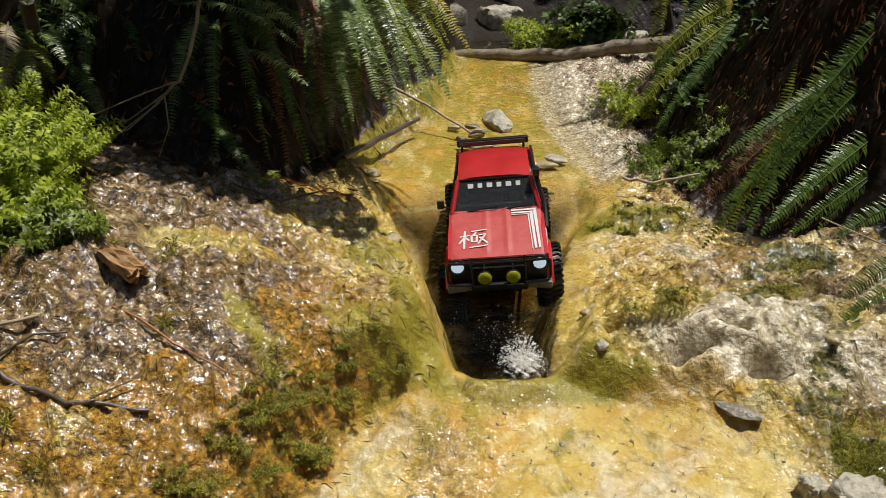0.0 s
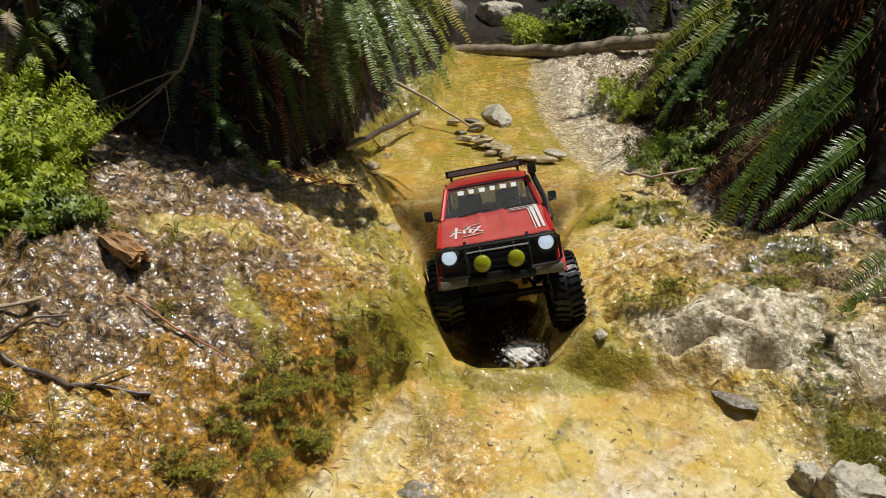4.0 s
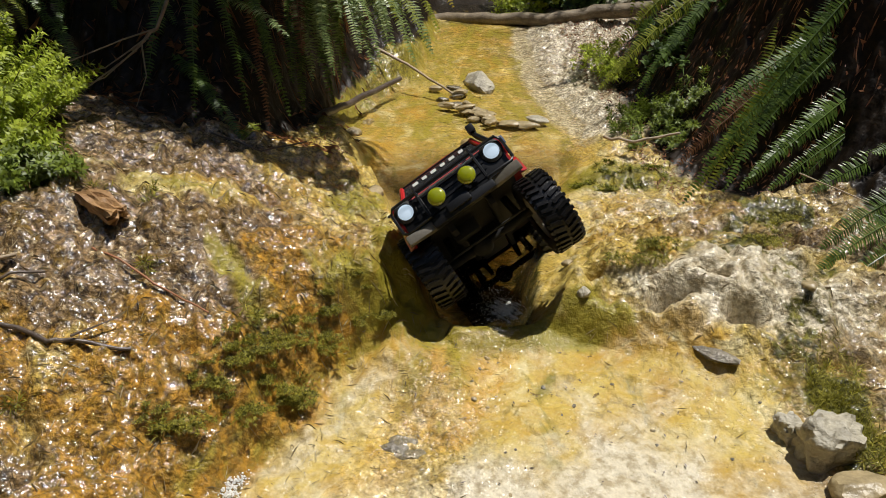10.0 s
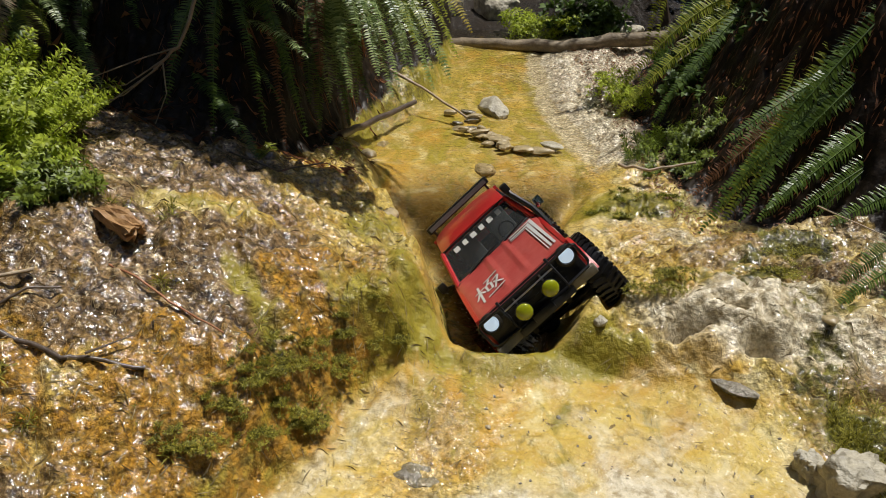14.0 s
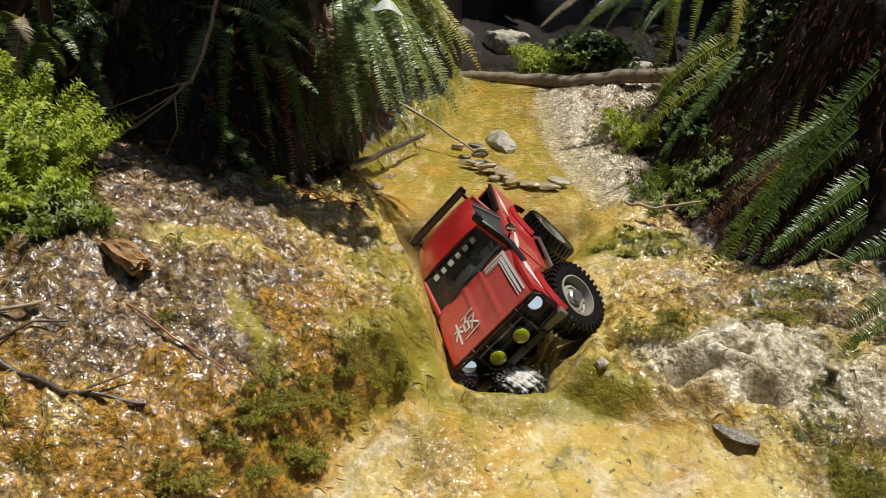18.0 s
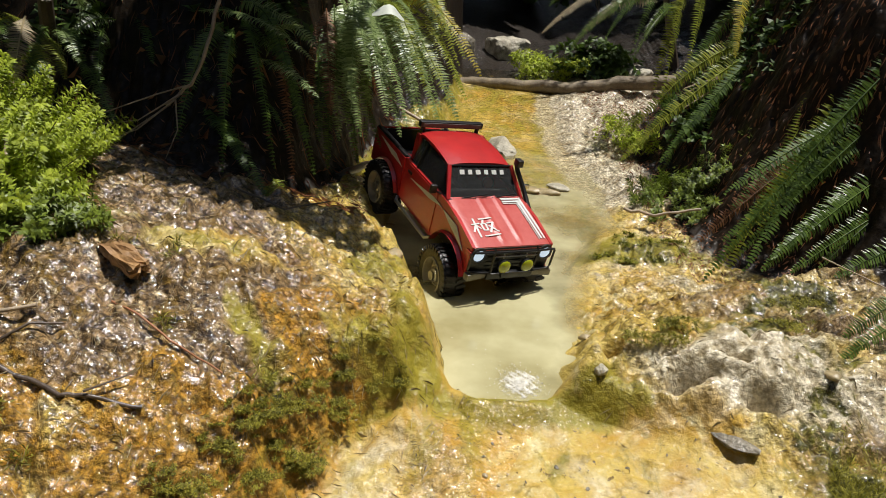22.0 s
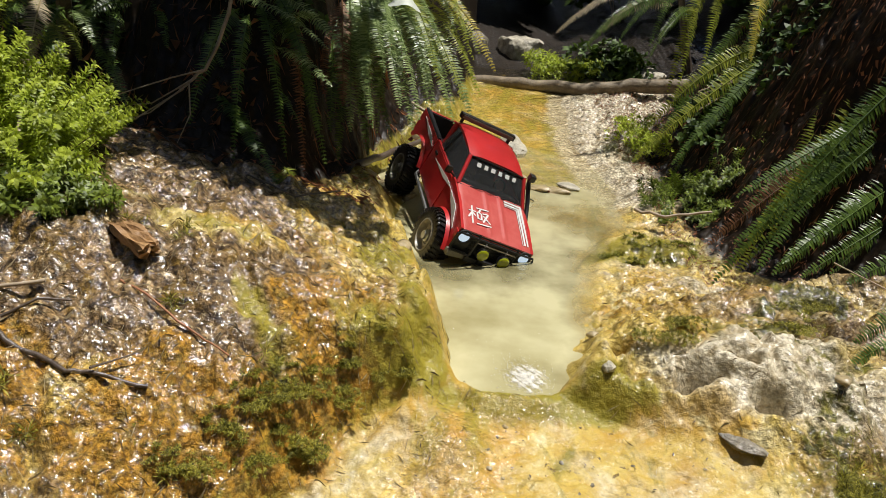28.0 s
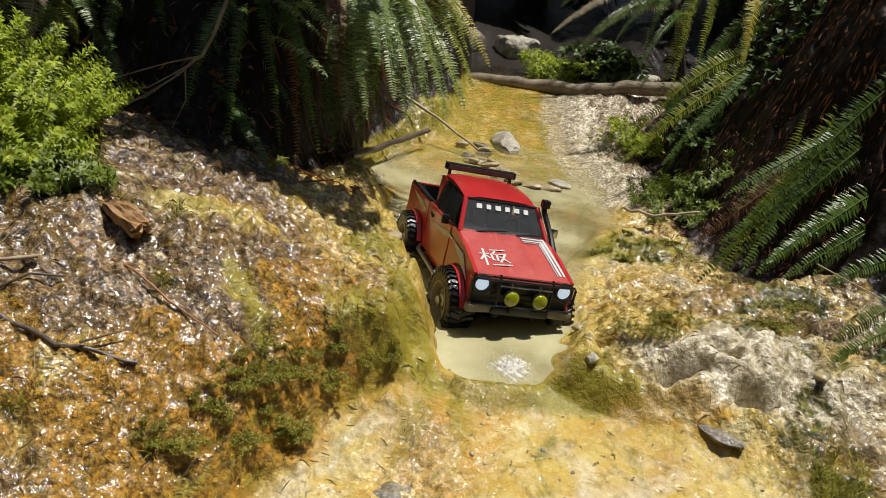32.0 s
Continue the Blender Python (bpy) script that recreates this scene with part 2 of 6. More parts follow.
def ground_material():
    m = bpy.data.materials.new("creek_rock")
    m.use_nodes = True
    n, link = m.node_tree.nodes, m.node_tree.links.new
    b = n["Principled BSDF"]
    where = n.new("ShaderNodeTexCoord")

    def noise_at(scale, detail=6, distort=0.0, stretch=None):
        t = n.new("ShaderNodeTexNoise")
        t.inputs["Scale"].default_value, t.inputs["Detail"].default_value, t.inputs["Distortion"].default_value = scale, detail, distort
        t.inputs["Roughness"].default_value = 0.62
        if stretch:
            s = n.new("ShaderNodeMapping")
            s.inputs["Scale"].default_value, s.inputs["Rotation"].default_value = stretch, (0, 0, 0.35)
            link(where.outputs["Object"], s.inputs["Vector"])
            link(s.outputs[0], t.inputs["Vector"])
        else:
            link(where.outputs["Object"], t.inputs["Vector"])
        return t.outputs[0]

    def ramp(src, lo, hi):
        r = n.new("ShaderNodeMapRange")
        r.inputs["From Min"].default_value, r.inputs["From Max"].default_value = lo, hi
        link(src, r.inputs["Value"])
        return r.outputs[0]

    def attr(name):
        a = n.new("ShaderNodeAttribute")
        a.attribute_name = name
        return a.outputs["Fac"]

    def blend(fac, a, c):
        x = n.new("ShaderNodeMix")
        x.data_type = "RGBA"
        for socket, v in (("A", a), ("B", c)):
            if isinstance(v, tuple):
                x.inputs[socket].default_value = (*v, 1)
            else:
                link(v, x.inputs[socket])
        link(fac, x.inputs["Factor"])
        return x.outputs["Result"]

    def calc(op, p, q):
        x = n.new("ShaderNodeMath")
        x.operation = op
        x.use_clamp = True
        for i, v in enumerate((p, q)):
            if isinstance(v, (int, float)):
                x.inputs[i].default_value = v
            else:
                link(v, x.inputs[i])
        return x.outputs[0]

    patch, speck, streak = noise_at(9, 8, 0.6), noise_at(60, 6), noise_at(14, 6, 0.6, (1.7, 0.7, 1))
    grit, blot = noise_at(110, 3), noise_at(28, 7, 0.8)
    ochre = blend(ramp(noise_at(6, 4, 0.8), 0.42, 0.60), (0.52, 0.385, 0.095), (0.43, 0.262, 0.040))
    ochre = blend(ramp(noise_at(11, 8, 1.2), 0.53, 0.66), ochre, (0.60, 0.50, 0.24))
    ochre = blend(ramp(streak, 0.56, 0.68), ochre, (0.22, 0.18, 0.03))
    ochre = blend(ramp(blot, 0.58, 0.66), ochre, (0.31, 0.22, 0.05))
    ochre = blend(ramp(noise_at(75, 4, 0.3), 0.65, 0.70), ochre, (0.14, 0.09, 0.025))
    grey = blend(ramp(speck, 0.38, 0.60), (0.050, 0.029, 0.012), (0.28, 0.18, 0.078))
    grey = blend(ramp(blot, 0.53, 0.62), grey, (0.17, 0.10, 0.016))
    grey = blend(ramp(noise_at(90, 5), 0.58, 0.64), grey, (0.46, 0.35, 0.19))
    pale = blend(ramp(speck, 0.45, 0.62), (0.62, 0.55, 0.40), (0.36, 0.29, 0.17))
    rust = blend(ramp(speck, 0.42, 0.66), (0.40, 0.205, 0.024), (0.19, 0.125, 0.022))
    algae = blend(ramp(streak, 0.35, 0.65), (0.17, 0.145, 0.012), (0.33, 0.27, 0.035))
    moss = blend(ramp(speck, 0.4, 0.65), (0.055, 0.052, 0.010), (0.20, 0.18, 0.025))
    # dark bank earth, near-black because the shade under the ferns is put in
    soil_shade = blend(ramp(speck, 0.4, 0.7), (0.008, 0.005, 0.003), (0.028, 0.018, 0.009))

    def over(base, colour, name, texture, lo=0.42, hi=0.58):
        # the attribute sets how much of the patchy texture shows
        sub = n.new("ShaderNodeMath")
        sub.operation = "ADD"
        link(attr(name), sub.inputs[0])
        link(texture, sub.inputs[1])
        return blend(ramp(sub.outputs[0], 0.5 + lo, 0.5 + hi), base, colour)

    c = over(ochre, pale, "pale", patch, 0.34, 0.62)
    c = over(c, grey, "grey", noise_at(22, 7, 0.3), 0.3, 0.6)
    c = over(c, rust, "rust", noise_at(13, 7, 0.5), 0.36, 0.6)
    c = over(c, algae, "algae", streak, 0.38, 0.58)
    c = over(c, moss, "moss", noise_at(30, 8, 0.8), 0.42, 0.54)
    c = over(c, soil_shade, "soil_shade", noise_at(26, 7), 0.2, 0.5)
    fine = n.new("ShaderNodeMix")
    fine.data_type, fine.blend_type = "RGBA", "MULTIPLY"
    link(ramp(attr("wet"), 0.12, 1.0), fine.inputs["Factor"])
    link(c, fine.inputs["A"])
    link(blend(ramp(noise_at(150, 4), 0.36, 0.64), (0.33, 0.30, 0.24), (1.6, 1.6, 1.6)), fine.inputs["B"])
    link(fine.outputs["Result"], b.inputs["Base Color"])
    # wet: a thin film of water over most of it
    b.inputs["Roughness"].default_value = 0.5
    wet = ramp(noise_at(14, 6, 0.6), 0.33, 0.52)
    link(calc("MULTIPLY", wet, attr("wet")), b.inputs["Coat Weight"])
    b.inputs["Specular IOR Level"].default_value = 0.2
    b.inputs["Coat IOR"].default_value = 1.85
    film = n.new("ShaderNodeMapRange")
    film.inputs["To Min"].default_value, film.inputs["To Max"].default_value = 0.13, 0.21
    link(patch, film.inputs["Value"])
    link(film.outputs[0], b.inputs["Coat Roughness"])
    one, two, three = n.new("ShaderNodeBump"), n.new("ShaderNodeBump"), n.new("ShaderNodeBump")
    one.inputs["Distance"].default_value, two.inputs["Distance"].default_value, three.inputs["Distance"].default_value = 0.010, 0.006, 0.0075
    link(noise_at(45, 6, 0.5), one.inputs["Height"])
    link(ramp(attr("wet"), -0.25, 0.7), one.inputs["Strength"])
    link(grit, two.inputs["Height"])
    link(ramp(attr("wet"), -0.2, 0.8), two.inputs["Strength"])
    link(one.outputs[0], two.inputs["Normal"])
    link(two.outputs[0], b.inputs["Normal"])
    link(noise_at(66, 3, 0.3), three.inputs["Height"])
    link(three.outputs[0], b.inputs["Coat Normal"])
    return m


def water_material(name, tint, rough, ripple, ripple_scale, deep=None, ior=1.34):
    m = bpy.data.materials.new(name)
    m.use_nodes = True
    n, link = m.node_tree.nodes, m.node_tree.links.new
    n.remove(n["Principled BSDF"])
    clear, gloss, mix, fresnel = n.new("ShaderNodeBsdfTransparent"), n.new("ShaderNodeBsdfGlossy"), n.new("ShaderNodeMixShader"), n.new("ShaderNodeFresnel")
    clear.inputs[0].default_value = (*tint, 1)
    if deep:
        # the brown water takes up more light the deeper it stands
        depth, mixed = n.new("ShaderNodeAttribute"), n.new("ShaderNodeMix")
        depth.attribute_name = "depth"
        mixed.data_type = "RGBA"
        mixed.inputs["A"].default_value, mixed.inputs["B"].default_value = (*tint, 1), (*deep, 1)
        link(depth.outputs["Fac"], mixed.inputs["Factor"])
        link(mixed.outputs["Result"], clear.inputs[0])
    gloss.inputs["Roughness"].default_value = rough
    fresnel.inputs[0].default_value = ior
    where, wave, relief = n.new("ShaderNodeTexCoord"), n.new("ShaderNodeTexNoise"), n.new("ShaderNodeBump")
    wave.inputs["Scale"].default_value, wave.inputs["Detail"].default_value, wave.inputs["Distortion"].default_value = ripple_scale, 3, 0.6
    relief.inputs["Distance"].default_value = ripple
    link(where.outputs["Object"], wave.inputs["Vector"])
    link(wave.outputs[0], relief.inputs["Height"])
    for node in (gloss, fresnel):
        link(relief.outputs[0], node.inputs["Normal"])
    link(fresnel.outputs[0], mix.inputs[0])
    link(clear.outputs[0], mix.inputs[1])
    link(gloss.outputs[0], mix.inputs[2])
    link(mix.outputs[0], n["Material Output"].inputs["Surface"])
    return m


def cloudy_water(name, low, high, scale, most):
    """Murky or foaming water that thins out towards its edge."""
    m = bpy.data.materials.new(name)
    m.use_nodes = True
    n, link = m.node_tree.nodes, m.node_tree.links.new
    b, out = n["Principled BSDF"], n["Material Output"]
    b.inputs["Roughness"].default_value = 0.12
    where, cloud, amount, mul, edge = n.new("ShaderNodeTexCoord"), n.new("ShaderNodeTexNoise"), n.new("ShaderNodeAttribute"), n.new("ShaderNodeMath"), n.new("ShaderNodeMapRange")
    cloud.inputs["Scale"].default_value, cloud.inputs["Detail"].default_value = scale, 6
    link(where.outputs["Object"], cloud.inputs["Vector"])
    amount.attribute_name = "amount"
    mul.operation = "ADD"
    link(cloud.outputs[0], mul.inputs[0])
    link(amount.outputs["Fac"], mul.inputs[1])
    edge.inputs["From Min"].default_value, edge.inputs["From Max"].default_value, edge.inputs["To Max"].default_value = 0.62, 1.3, most
    link(mul.outputs[0], edge.inputs["Value"])
    colour = n.new("ShaderNodeMix")
    colour.data_type = "RGBA"
    colour.inputs["A"].default_value, colour.inputs["B"].default_value = (*low, 1), (*high, 1)
    swirl = n.new("ShaderNodeMapRange")
    swirl.inputs["From Min"].default_value, swirl.inputs["From Max"].default_value = 0.30, 0.62
    link(cloud.outputs[0], swirl.inputs["Value"])
    link(swirl.outputs[0], colour.inputs["Factor"])
    link(colour.outputs["Result"], b.inputs["Base Color"])
    clear, mix = n.new("ShaderNodeBsdfTransparent"), n.new("ShaderNodeMixShader")
    link(edge.outputs[0], mix.inputs[0])
    link(clear.outputs[0], mix.inputs[1])
    link(b.outputs[0], mix.inputs[2])
    link(mix.outputs[0], out.inputs["Surface"])
    return m


def glowing(name, colour, strength, base=(0.8, 0.8, 0.8)):
    m = bpy.data.materials.new(name)
    m.use_nodes = True
    b = m.node_tree.nodes["Principled BSDF"]
    b.inputs["Base Color"].default_value, b.inputs["Roughness"].default_value = (*base, 1), 0.1
    b.inputs["Emission Color"].default_value, b.inputs["Emission Strength"].default_value = (*colour, 1), strength
    return m


def glass_material(name, tint, rough=0.03):
    """Clear plastic with a film of dried dust, which also paints in the reflected sky."""
    m = water_material(name, tint, rough, 0.0, 5)
    n, link = m.node_tree.nodes, m.node_tree.links.new
    out = n["Material Output"]
    clean = out.inputs["Surface"].links[0].from_socket
    dust, mix, spots, amount = n.new("ShaderNodeBsdfDiffuse"), n.new("ShaderNodeMixShader"), n.new("ShaderNodeTexNoise"), n.new("ShaderNodeMapRange")
    dust.inputs[0].default_value = (0.55, 0.56, 0.56, 1)
    spots.inputs["Scale"].default_value = 35
    amount.inputs["From Min"].default_value, amount.inputs["From Max"].default_value = 0.35, 0.7
    amount.inputs["To Min"].default_value, amount.inputs["To Max"].default_value = 0.01, 0.10
    link(spots.outputs[0], amount.inputs["Value"])
    link(amount.outputs[0], mix.inputs[0])
    link(clean, mix.inputs[1])
    link(dust.outputs[0], mix.inputs[2])
    link(mix.outputs[0], out.inputs["Surface"])
    return m


M_ROCK = ground_material()
M_WATER = water_material("clear_water", (0.98, 0.95, 0.84), 0.05, 0.008, 55, (0.075, 0.05, 0.012))
M_RUNNING = water_material("running_water", (0.96, 0.92, 0.76), 0.14, 0.010, 85, (0.6, 0.5, 0.2), 1.75)
M_SILT = cloudy_water("silty_water", (0.30, 0.26, 0.115), (0.55, 0.51, 0.30), 7, 0.93)
M_WHITE_WATER = cloudy_water("white_water", (0.70, 0.66, 0.55), (0.93, 0.91, 0.86), 95, 0.8)
M_FOAM = material("foam", (0.97, 0.95, 0.90), 0.15, 0, 0.03, 60, 0, 300, trans=0.12)
M_STONE = material("flat_stone", (0.35, 0.275, 0.15), 0.4, 0, 0.6, 30, 0.004, 70)
M_WHITE_STONE = material("pale_stone", (0.42, 0.37, 0.26), 0.55, 0, 0.75, 34, 0.014, 42, second=(0.66, 0.60, 0.46))
M_DARK_STONE = material("dark_wet_stone", (0.16, 0.14, 0.10), 0.2, 0, 0.7, 45, 0.008, 90, second=(0.36, 0.32, 0.25))
M_BARK = material("bark", (0.16, 0.105, 0.055), 0.6, 0, 0.6, 30, 0.003, 90, second=(0.33, 0.26, 0.16))
M_TWIG = material("dry_twig", (0.36, 0.28, 0.19), 0.6, 0, 0.5, 40, 0.001, 200)
M_WET_TWIG = material("dark_twig", (0.05, 0.032, 0.02), 0.35, 0, 0.5, 40, 0.001, 200, second=(0.16, 0.12, 0.09))
M_CHIP = material("rotten_wood", (0.26, 0.12, 0.04), 0.6, 0, 0.6, 35, 0.003, 120, second=(0.50, 0.29, 0.12))
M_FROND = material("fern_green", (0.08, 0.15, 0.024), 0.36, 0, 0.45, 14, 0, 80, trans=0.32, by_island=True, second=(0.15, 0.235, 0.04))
# sunlit copy of fern_green: the light is put into its colour
M_FROND_SUN = material("fern_sunlit_green", (0.17, 0.27, 0.06), 0.3, 0, 0.4, 14, 0, 80, trans=0.45, by_island=True, second=(0.42, 0.52, 0.22))
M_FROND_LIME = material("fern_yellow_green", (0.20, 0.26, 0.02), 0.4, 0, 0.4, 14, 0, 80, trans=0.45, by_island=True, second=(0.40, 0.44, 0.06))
M_FROND_DEAD = material("fern_brown", (0.16, 0.065, 0.025), 0.6, 0, 0.4, 14, 0, 80, trans=0.25, by_island=True, second=(0.32, 0.16, 0.08))
M_FROND_PALE = material("fern_straw", (0.30, 0.22, 0.11), 0.6, 0, 0.4, 14, 0, 80, trans=0.15, by_island=True, second=(0.45, 0.36, 0.20))
M_FROND_GOLD = material("fern_gold", (0.36, 0.27, 0.012), 0.5, 0, 0.4, 14, 0, 80, trans=0.35, by_island=True, second=(0.50, 0.42, 0.03))
M_STALK = material("fern_stalk", (0.10, 0.09, 0.02), 0.5, 0, 0.3)
M_BUSH = material("bush_lime_leaf", (0.24, 0.33, 0.015), 0.45, 0, 0.55, 12, 0, 80, trans=0.5, by_island=True, second=(0.66, 0.76, 0.09))
M_IVY = material("dark_leaf", (0.035, 0.075, 0.012), 0.55, 0, 0.5, 12, 0, 80, trans=0.2, by_island=True, second=(0.10, 0.17, 0.02))
M_MOSS = material("moss_sprig", (0.10, 0.11, 0.010), 0.6, 0, 0.5, 12, 0, 80, trans=0.3, by_island=True, second=(0.42, 0.38, 0.04))
M_NEEDLE = material("dead_needle", (0.30, 0.21, 0.09), 0.4, 0, 0.5, 12, 0, 80, by_island=True, second=(0.5, 0.42, 0.25))
M_LITTER = material("brown_litter", (0.11, 0.042, 0.020), 0.55, 0, 0.6, 12, 0, 80, by_island=True, second=(0.36, 0.15, 0.065))
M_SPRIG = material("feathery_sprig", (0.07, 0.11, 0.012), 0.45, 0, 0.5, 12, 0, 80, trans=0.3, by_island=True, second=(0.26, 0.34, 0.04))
M_WEED = material("water_weed", (0.12, 0.14, 0.01), 0.3, 0, 0.5, 12, 0, 80, trans=0.3, by_island=True, second=(0.34, 0.33, 0.03))
M_PALE_LEAF = material("pale_leaf", (0.55, 0.58, 0.50), 0.4, 0, 0.2, 30)
M_RED = material("red_paint", (0.45, 0.022, 0.022), 0.30, 0, 0.22, 22, 0.0003, 400, coat=0.6)
M_HOOD = material("dusty_red_paint", (0.45, 0.028, 0.026), 0.35, 0, 0.15, 18, 0.0003, 300, coat=0.5, second=(0.56, 0.13, 0.11))
M_BLACK = material("black_plastic", (0.008, 0.008, 0.009), 0.40, 0, 0.4, 30, 0.0002, 400)
# underside parts: mud and the shade beneath the body both darken the colour
M_CHASSIS = material("muddy_shaded_chassis", (0.008, 0.007, 0.006), 0.85, 0, 0.5, 60, 0.0004, 200)
M_MUD = material("muddy_steel", (0.024, 0.021, 0.016), 0.6, 0.2, 0.5, 60, 0.0004, 200)
M_INNER = material("dark_interior", (0.12, 0.12, 0.115), 0.7, 0, 0.4, 30)
M_TYRE = material("tyre_rubber", (0.010, 0.009, 0.009), 0.30, 0, 0.5, 40, 0.0006, 300)
M_RIM = material("cream_rim", (0.28, 0.26, 0.21), 0.4, 0, 0.2, 40)
M_STEEL = material("steel", (0.45, 0.45, 0.45), 0.35, 0.9, 0.3, 60)
M_BUMPER = material("dull_bumper", (0.17, 0.155, 0.125), 0.45, 0.2, 0.4, 60, 0.0004, 200)
M_DECAL = material("white_decal", (0.62, 0.62, 0.59), 0.4, 0, 0.06, 60)
M_CHROME = material("lamp_chrome", (0.7, 0.7, 0.7), 0.15, 1.0, 0.1, 60)
M_LAMP = glowing("headlight_lens", (0.70, 0.86, 1.0), 0.6, (0.22, 0.26, 0.32))
M_YELLOW = material("yellow_lens", (0.26, 0.29, 0.008), 0.12, 0, 0.15, 60, coat=0.8)
M_CAN = material("yellow_plastic", (0.55, 0.42, 0.02), 0.4, 0, 0.2, 60)
M_GLASS = glass_material("window_glass", (0.75, 0.77, 0.77), 0.06)


# ---- building helpers ----
def to_mesh(name, bm, mat, smooth_faces=False):
    me = bpy.data.meshes.new(name)
    bmesh.ops.recalc_face_normals(bm, faces=bm.faces)
    bm.to_mesh(me)
    bm.free()
    me.materials.append(mat)
    if smooth_faces:
        me.polygons.foreach_set("use_smooth", [True] * len(me.polygons))
        me.set_sharp_from_angle(angle=radians(38))
    return me


def part(name, bm, mat, parent=None, label="", smooth_faces=True):
    ob = new(name, to_mesh(name, bm, mat, smooth_faces))
    ob.parent = parent
    if label:
        tagged(ob, label)
    return ob


def box(bm, centre, size, turn=None, bevel=0.0):
    made = bmesh.ops.create_cube(bm, size=1, matrix=Matrix.LocRotScale(centre, Euler([radians(v) for v in turn]) if turn else None, size))
    if bevel:
        edges_of = list({e for v in made["verts"] for e in v.link_edges})
        bmesh.ops.bevel(bm, geom=edges_of, offset=bevel, segments=2, affect="EDGES", profile=0.6)
    return bm


def prism(bm, poly, y0, y1, bevel=0.0):
    """A plate with the outline poly, in x and z, from y0 to y1."""
    a = [bm.verts.new((x, y0, z)) for x, z in poly]
    b = [bm.verts.new((x, y1, z)) for x, z in poly]
    f = [bm.faces.new(a), bm.faces.new(b[::-1])]
    k = len(poly)
    for i in range(k):
        bm.faces.new((a[i], b[i], b[(i + 1) % k], a[(i + 1) % k]))
    return bm


def tube(bm, path, radius, sides=8, taper=1.0):
    path = [Vector(p) for p in path]
    rings = []
    side = Vector((0, 0, 1))
    for i, p in enumerate(path):
        way = (path[min(i + 1, len(path) - 1)] - path[max(i - 1, 0)]).normalized()
        u = way.cross(side if abs(way.dot(side)) < 0.95 else Vector((1, 0, 0))).normalized()
        v = way.cross(u)
        r = radius * (1 + (taper - 1) * i / max(1, len(path) - 1))
        rings.append([bm.verts.new(p + (u * math.cos(2 * math.pi * k / sides) + v * math.sin(2 * math.pi * k / sides)) * r) for k in range(sides)])
    for r0, r1 in zip(rings, rings[1:]):
        for k in range(sides):
            bm.faces.new((r0[k], r0[(k + 1) % sides], r1[(k + 1) % sides], r1[k]))
    bm.faces.new(rings[0][::-1])
    bm.faces.new(rings[-1])
    return bm


def lathe(bm, profile, sides=32, m=Matrix()):
    """Turns profile, rows of radius and place along y, round the y axis."""
    rings = [[bm.verts.new(m @ Vector((r * math.cos(2 * math.pi * k / sides), h, r * math.sin(2 * math.pi * k / sides)))) for k in range(sides)] for r, h in profile]
    for r0, r1 in zip(rings, rings[1:]):
        for k in range(sides):
            bm.faces.new((r0[k], r0[(k + 1) % sides], r1[(k + 1) % sides], r1[k]))
    return bm


def bar(bm, a, b, width, lift):
    """A thin flat strip from a to b on a nearly level panel."""
    a, b = Vector(a), Vector(b)
    way = (b - a).normalized()
    u = way.cross(Vector((0, 0, 1))).normalized() * width / 2
    up = Vector((0, 0, lift))
    low = [bm.verts.new(p) for p in (a - u, b - u, b + u, a + u)]
    top = [bm.verts.new(v.co + up) for v in low]
    bm.faces.new(top)
    for i in range(4):
        bm.faces.new((low[i], low[(i + 1) % 4], top[(i + 1) % 4], top[i]))
    return bm


def from_arrays(name, verts, faces, mat, smooth_faces=False):
    me = bpy.data.meshes.new(name)
    me.from_pydata(verts, [], faces)
    me.materials.append(mat)
    if smooth_faces:
        me.polygons.foreach_set("use_smooth", [True] * len(me.polygons))
    me.update()
    return new(name, me)


def grid_mesh(name, xs, ys, func, mat, keep=None):
    X, Y = np.meshgrid(xs, ys)
    Z = func(X, Y)
    n, m = len(xs), len(ys)
    i = np.arange(n * m).reshape(m, n)
    quads = np.stack([i[:-1, :-1], i[:-1, 1:], i[1:, 1:], i[1:, :-1]], -1).reshape(-1, 4)
    if keep is not None:
        quads = quads[keep(X, Y).ravel()[quads].all(1)]
    me = bpy.data.meshes.new(name)
    me.vertices.add(n * m)
    me.vertices.foreach_set("co", np.stack([X, Y, Z], -1).astype(np.float32).ravel())
    me.loops.add(quads.size)
    me.loops.foreach_set("vertex_index", quads.astype(np.int32).ravel())
    me.polygons.add(len(quads))
    me.polygons.foreach_set("loop_start", np.arange(0, quads.size, 4, dtype=np.int32))
    me.polygons.foreach_set("use_smooth", np.ones(len(quads), bool))
    me.update()
    me.materials.append(mat)
    return new(name, me), X, Y, Z


def attribute(ob, name, values):
    ob.data.attributes.new(name, "FLOAT", "POINT").data.foreach_set("value", values.astype(np.float32).ravel())


# ---- ground ----
def spaced(lo, hi, step, far_lo, far_hi):
    out = [round(float(v), 4) for v in np.arange(lo, hi, step)]
    low, high, s = lo, hi, step
    while low > far_lo:
        s *= 1.25
        low -= s
        out.insert(0, low)
    s = step
    while high < far_hi:
        out.append(high)
        s *= 1.25
        high += s
    return np.array(out + [high])


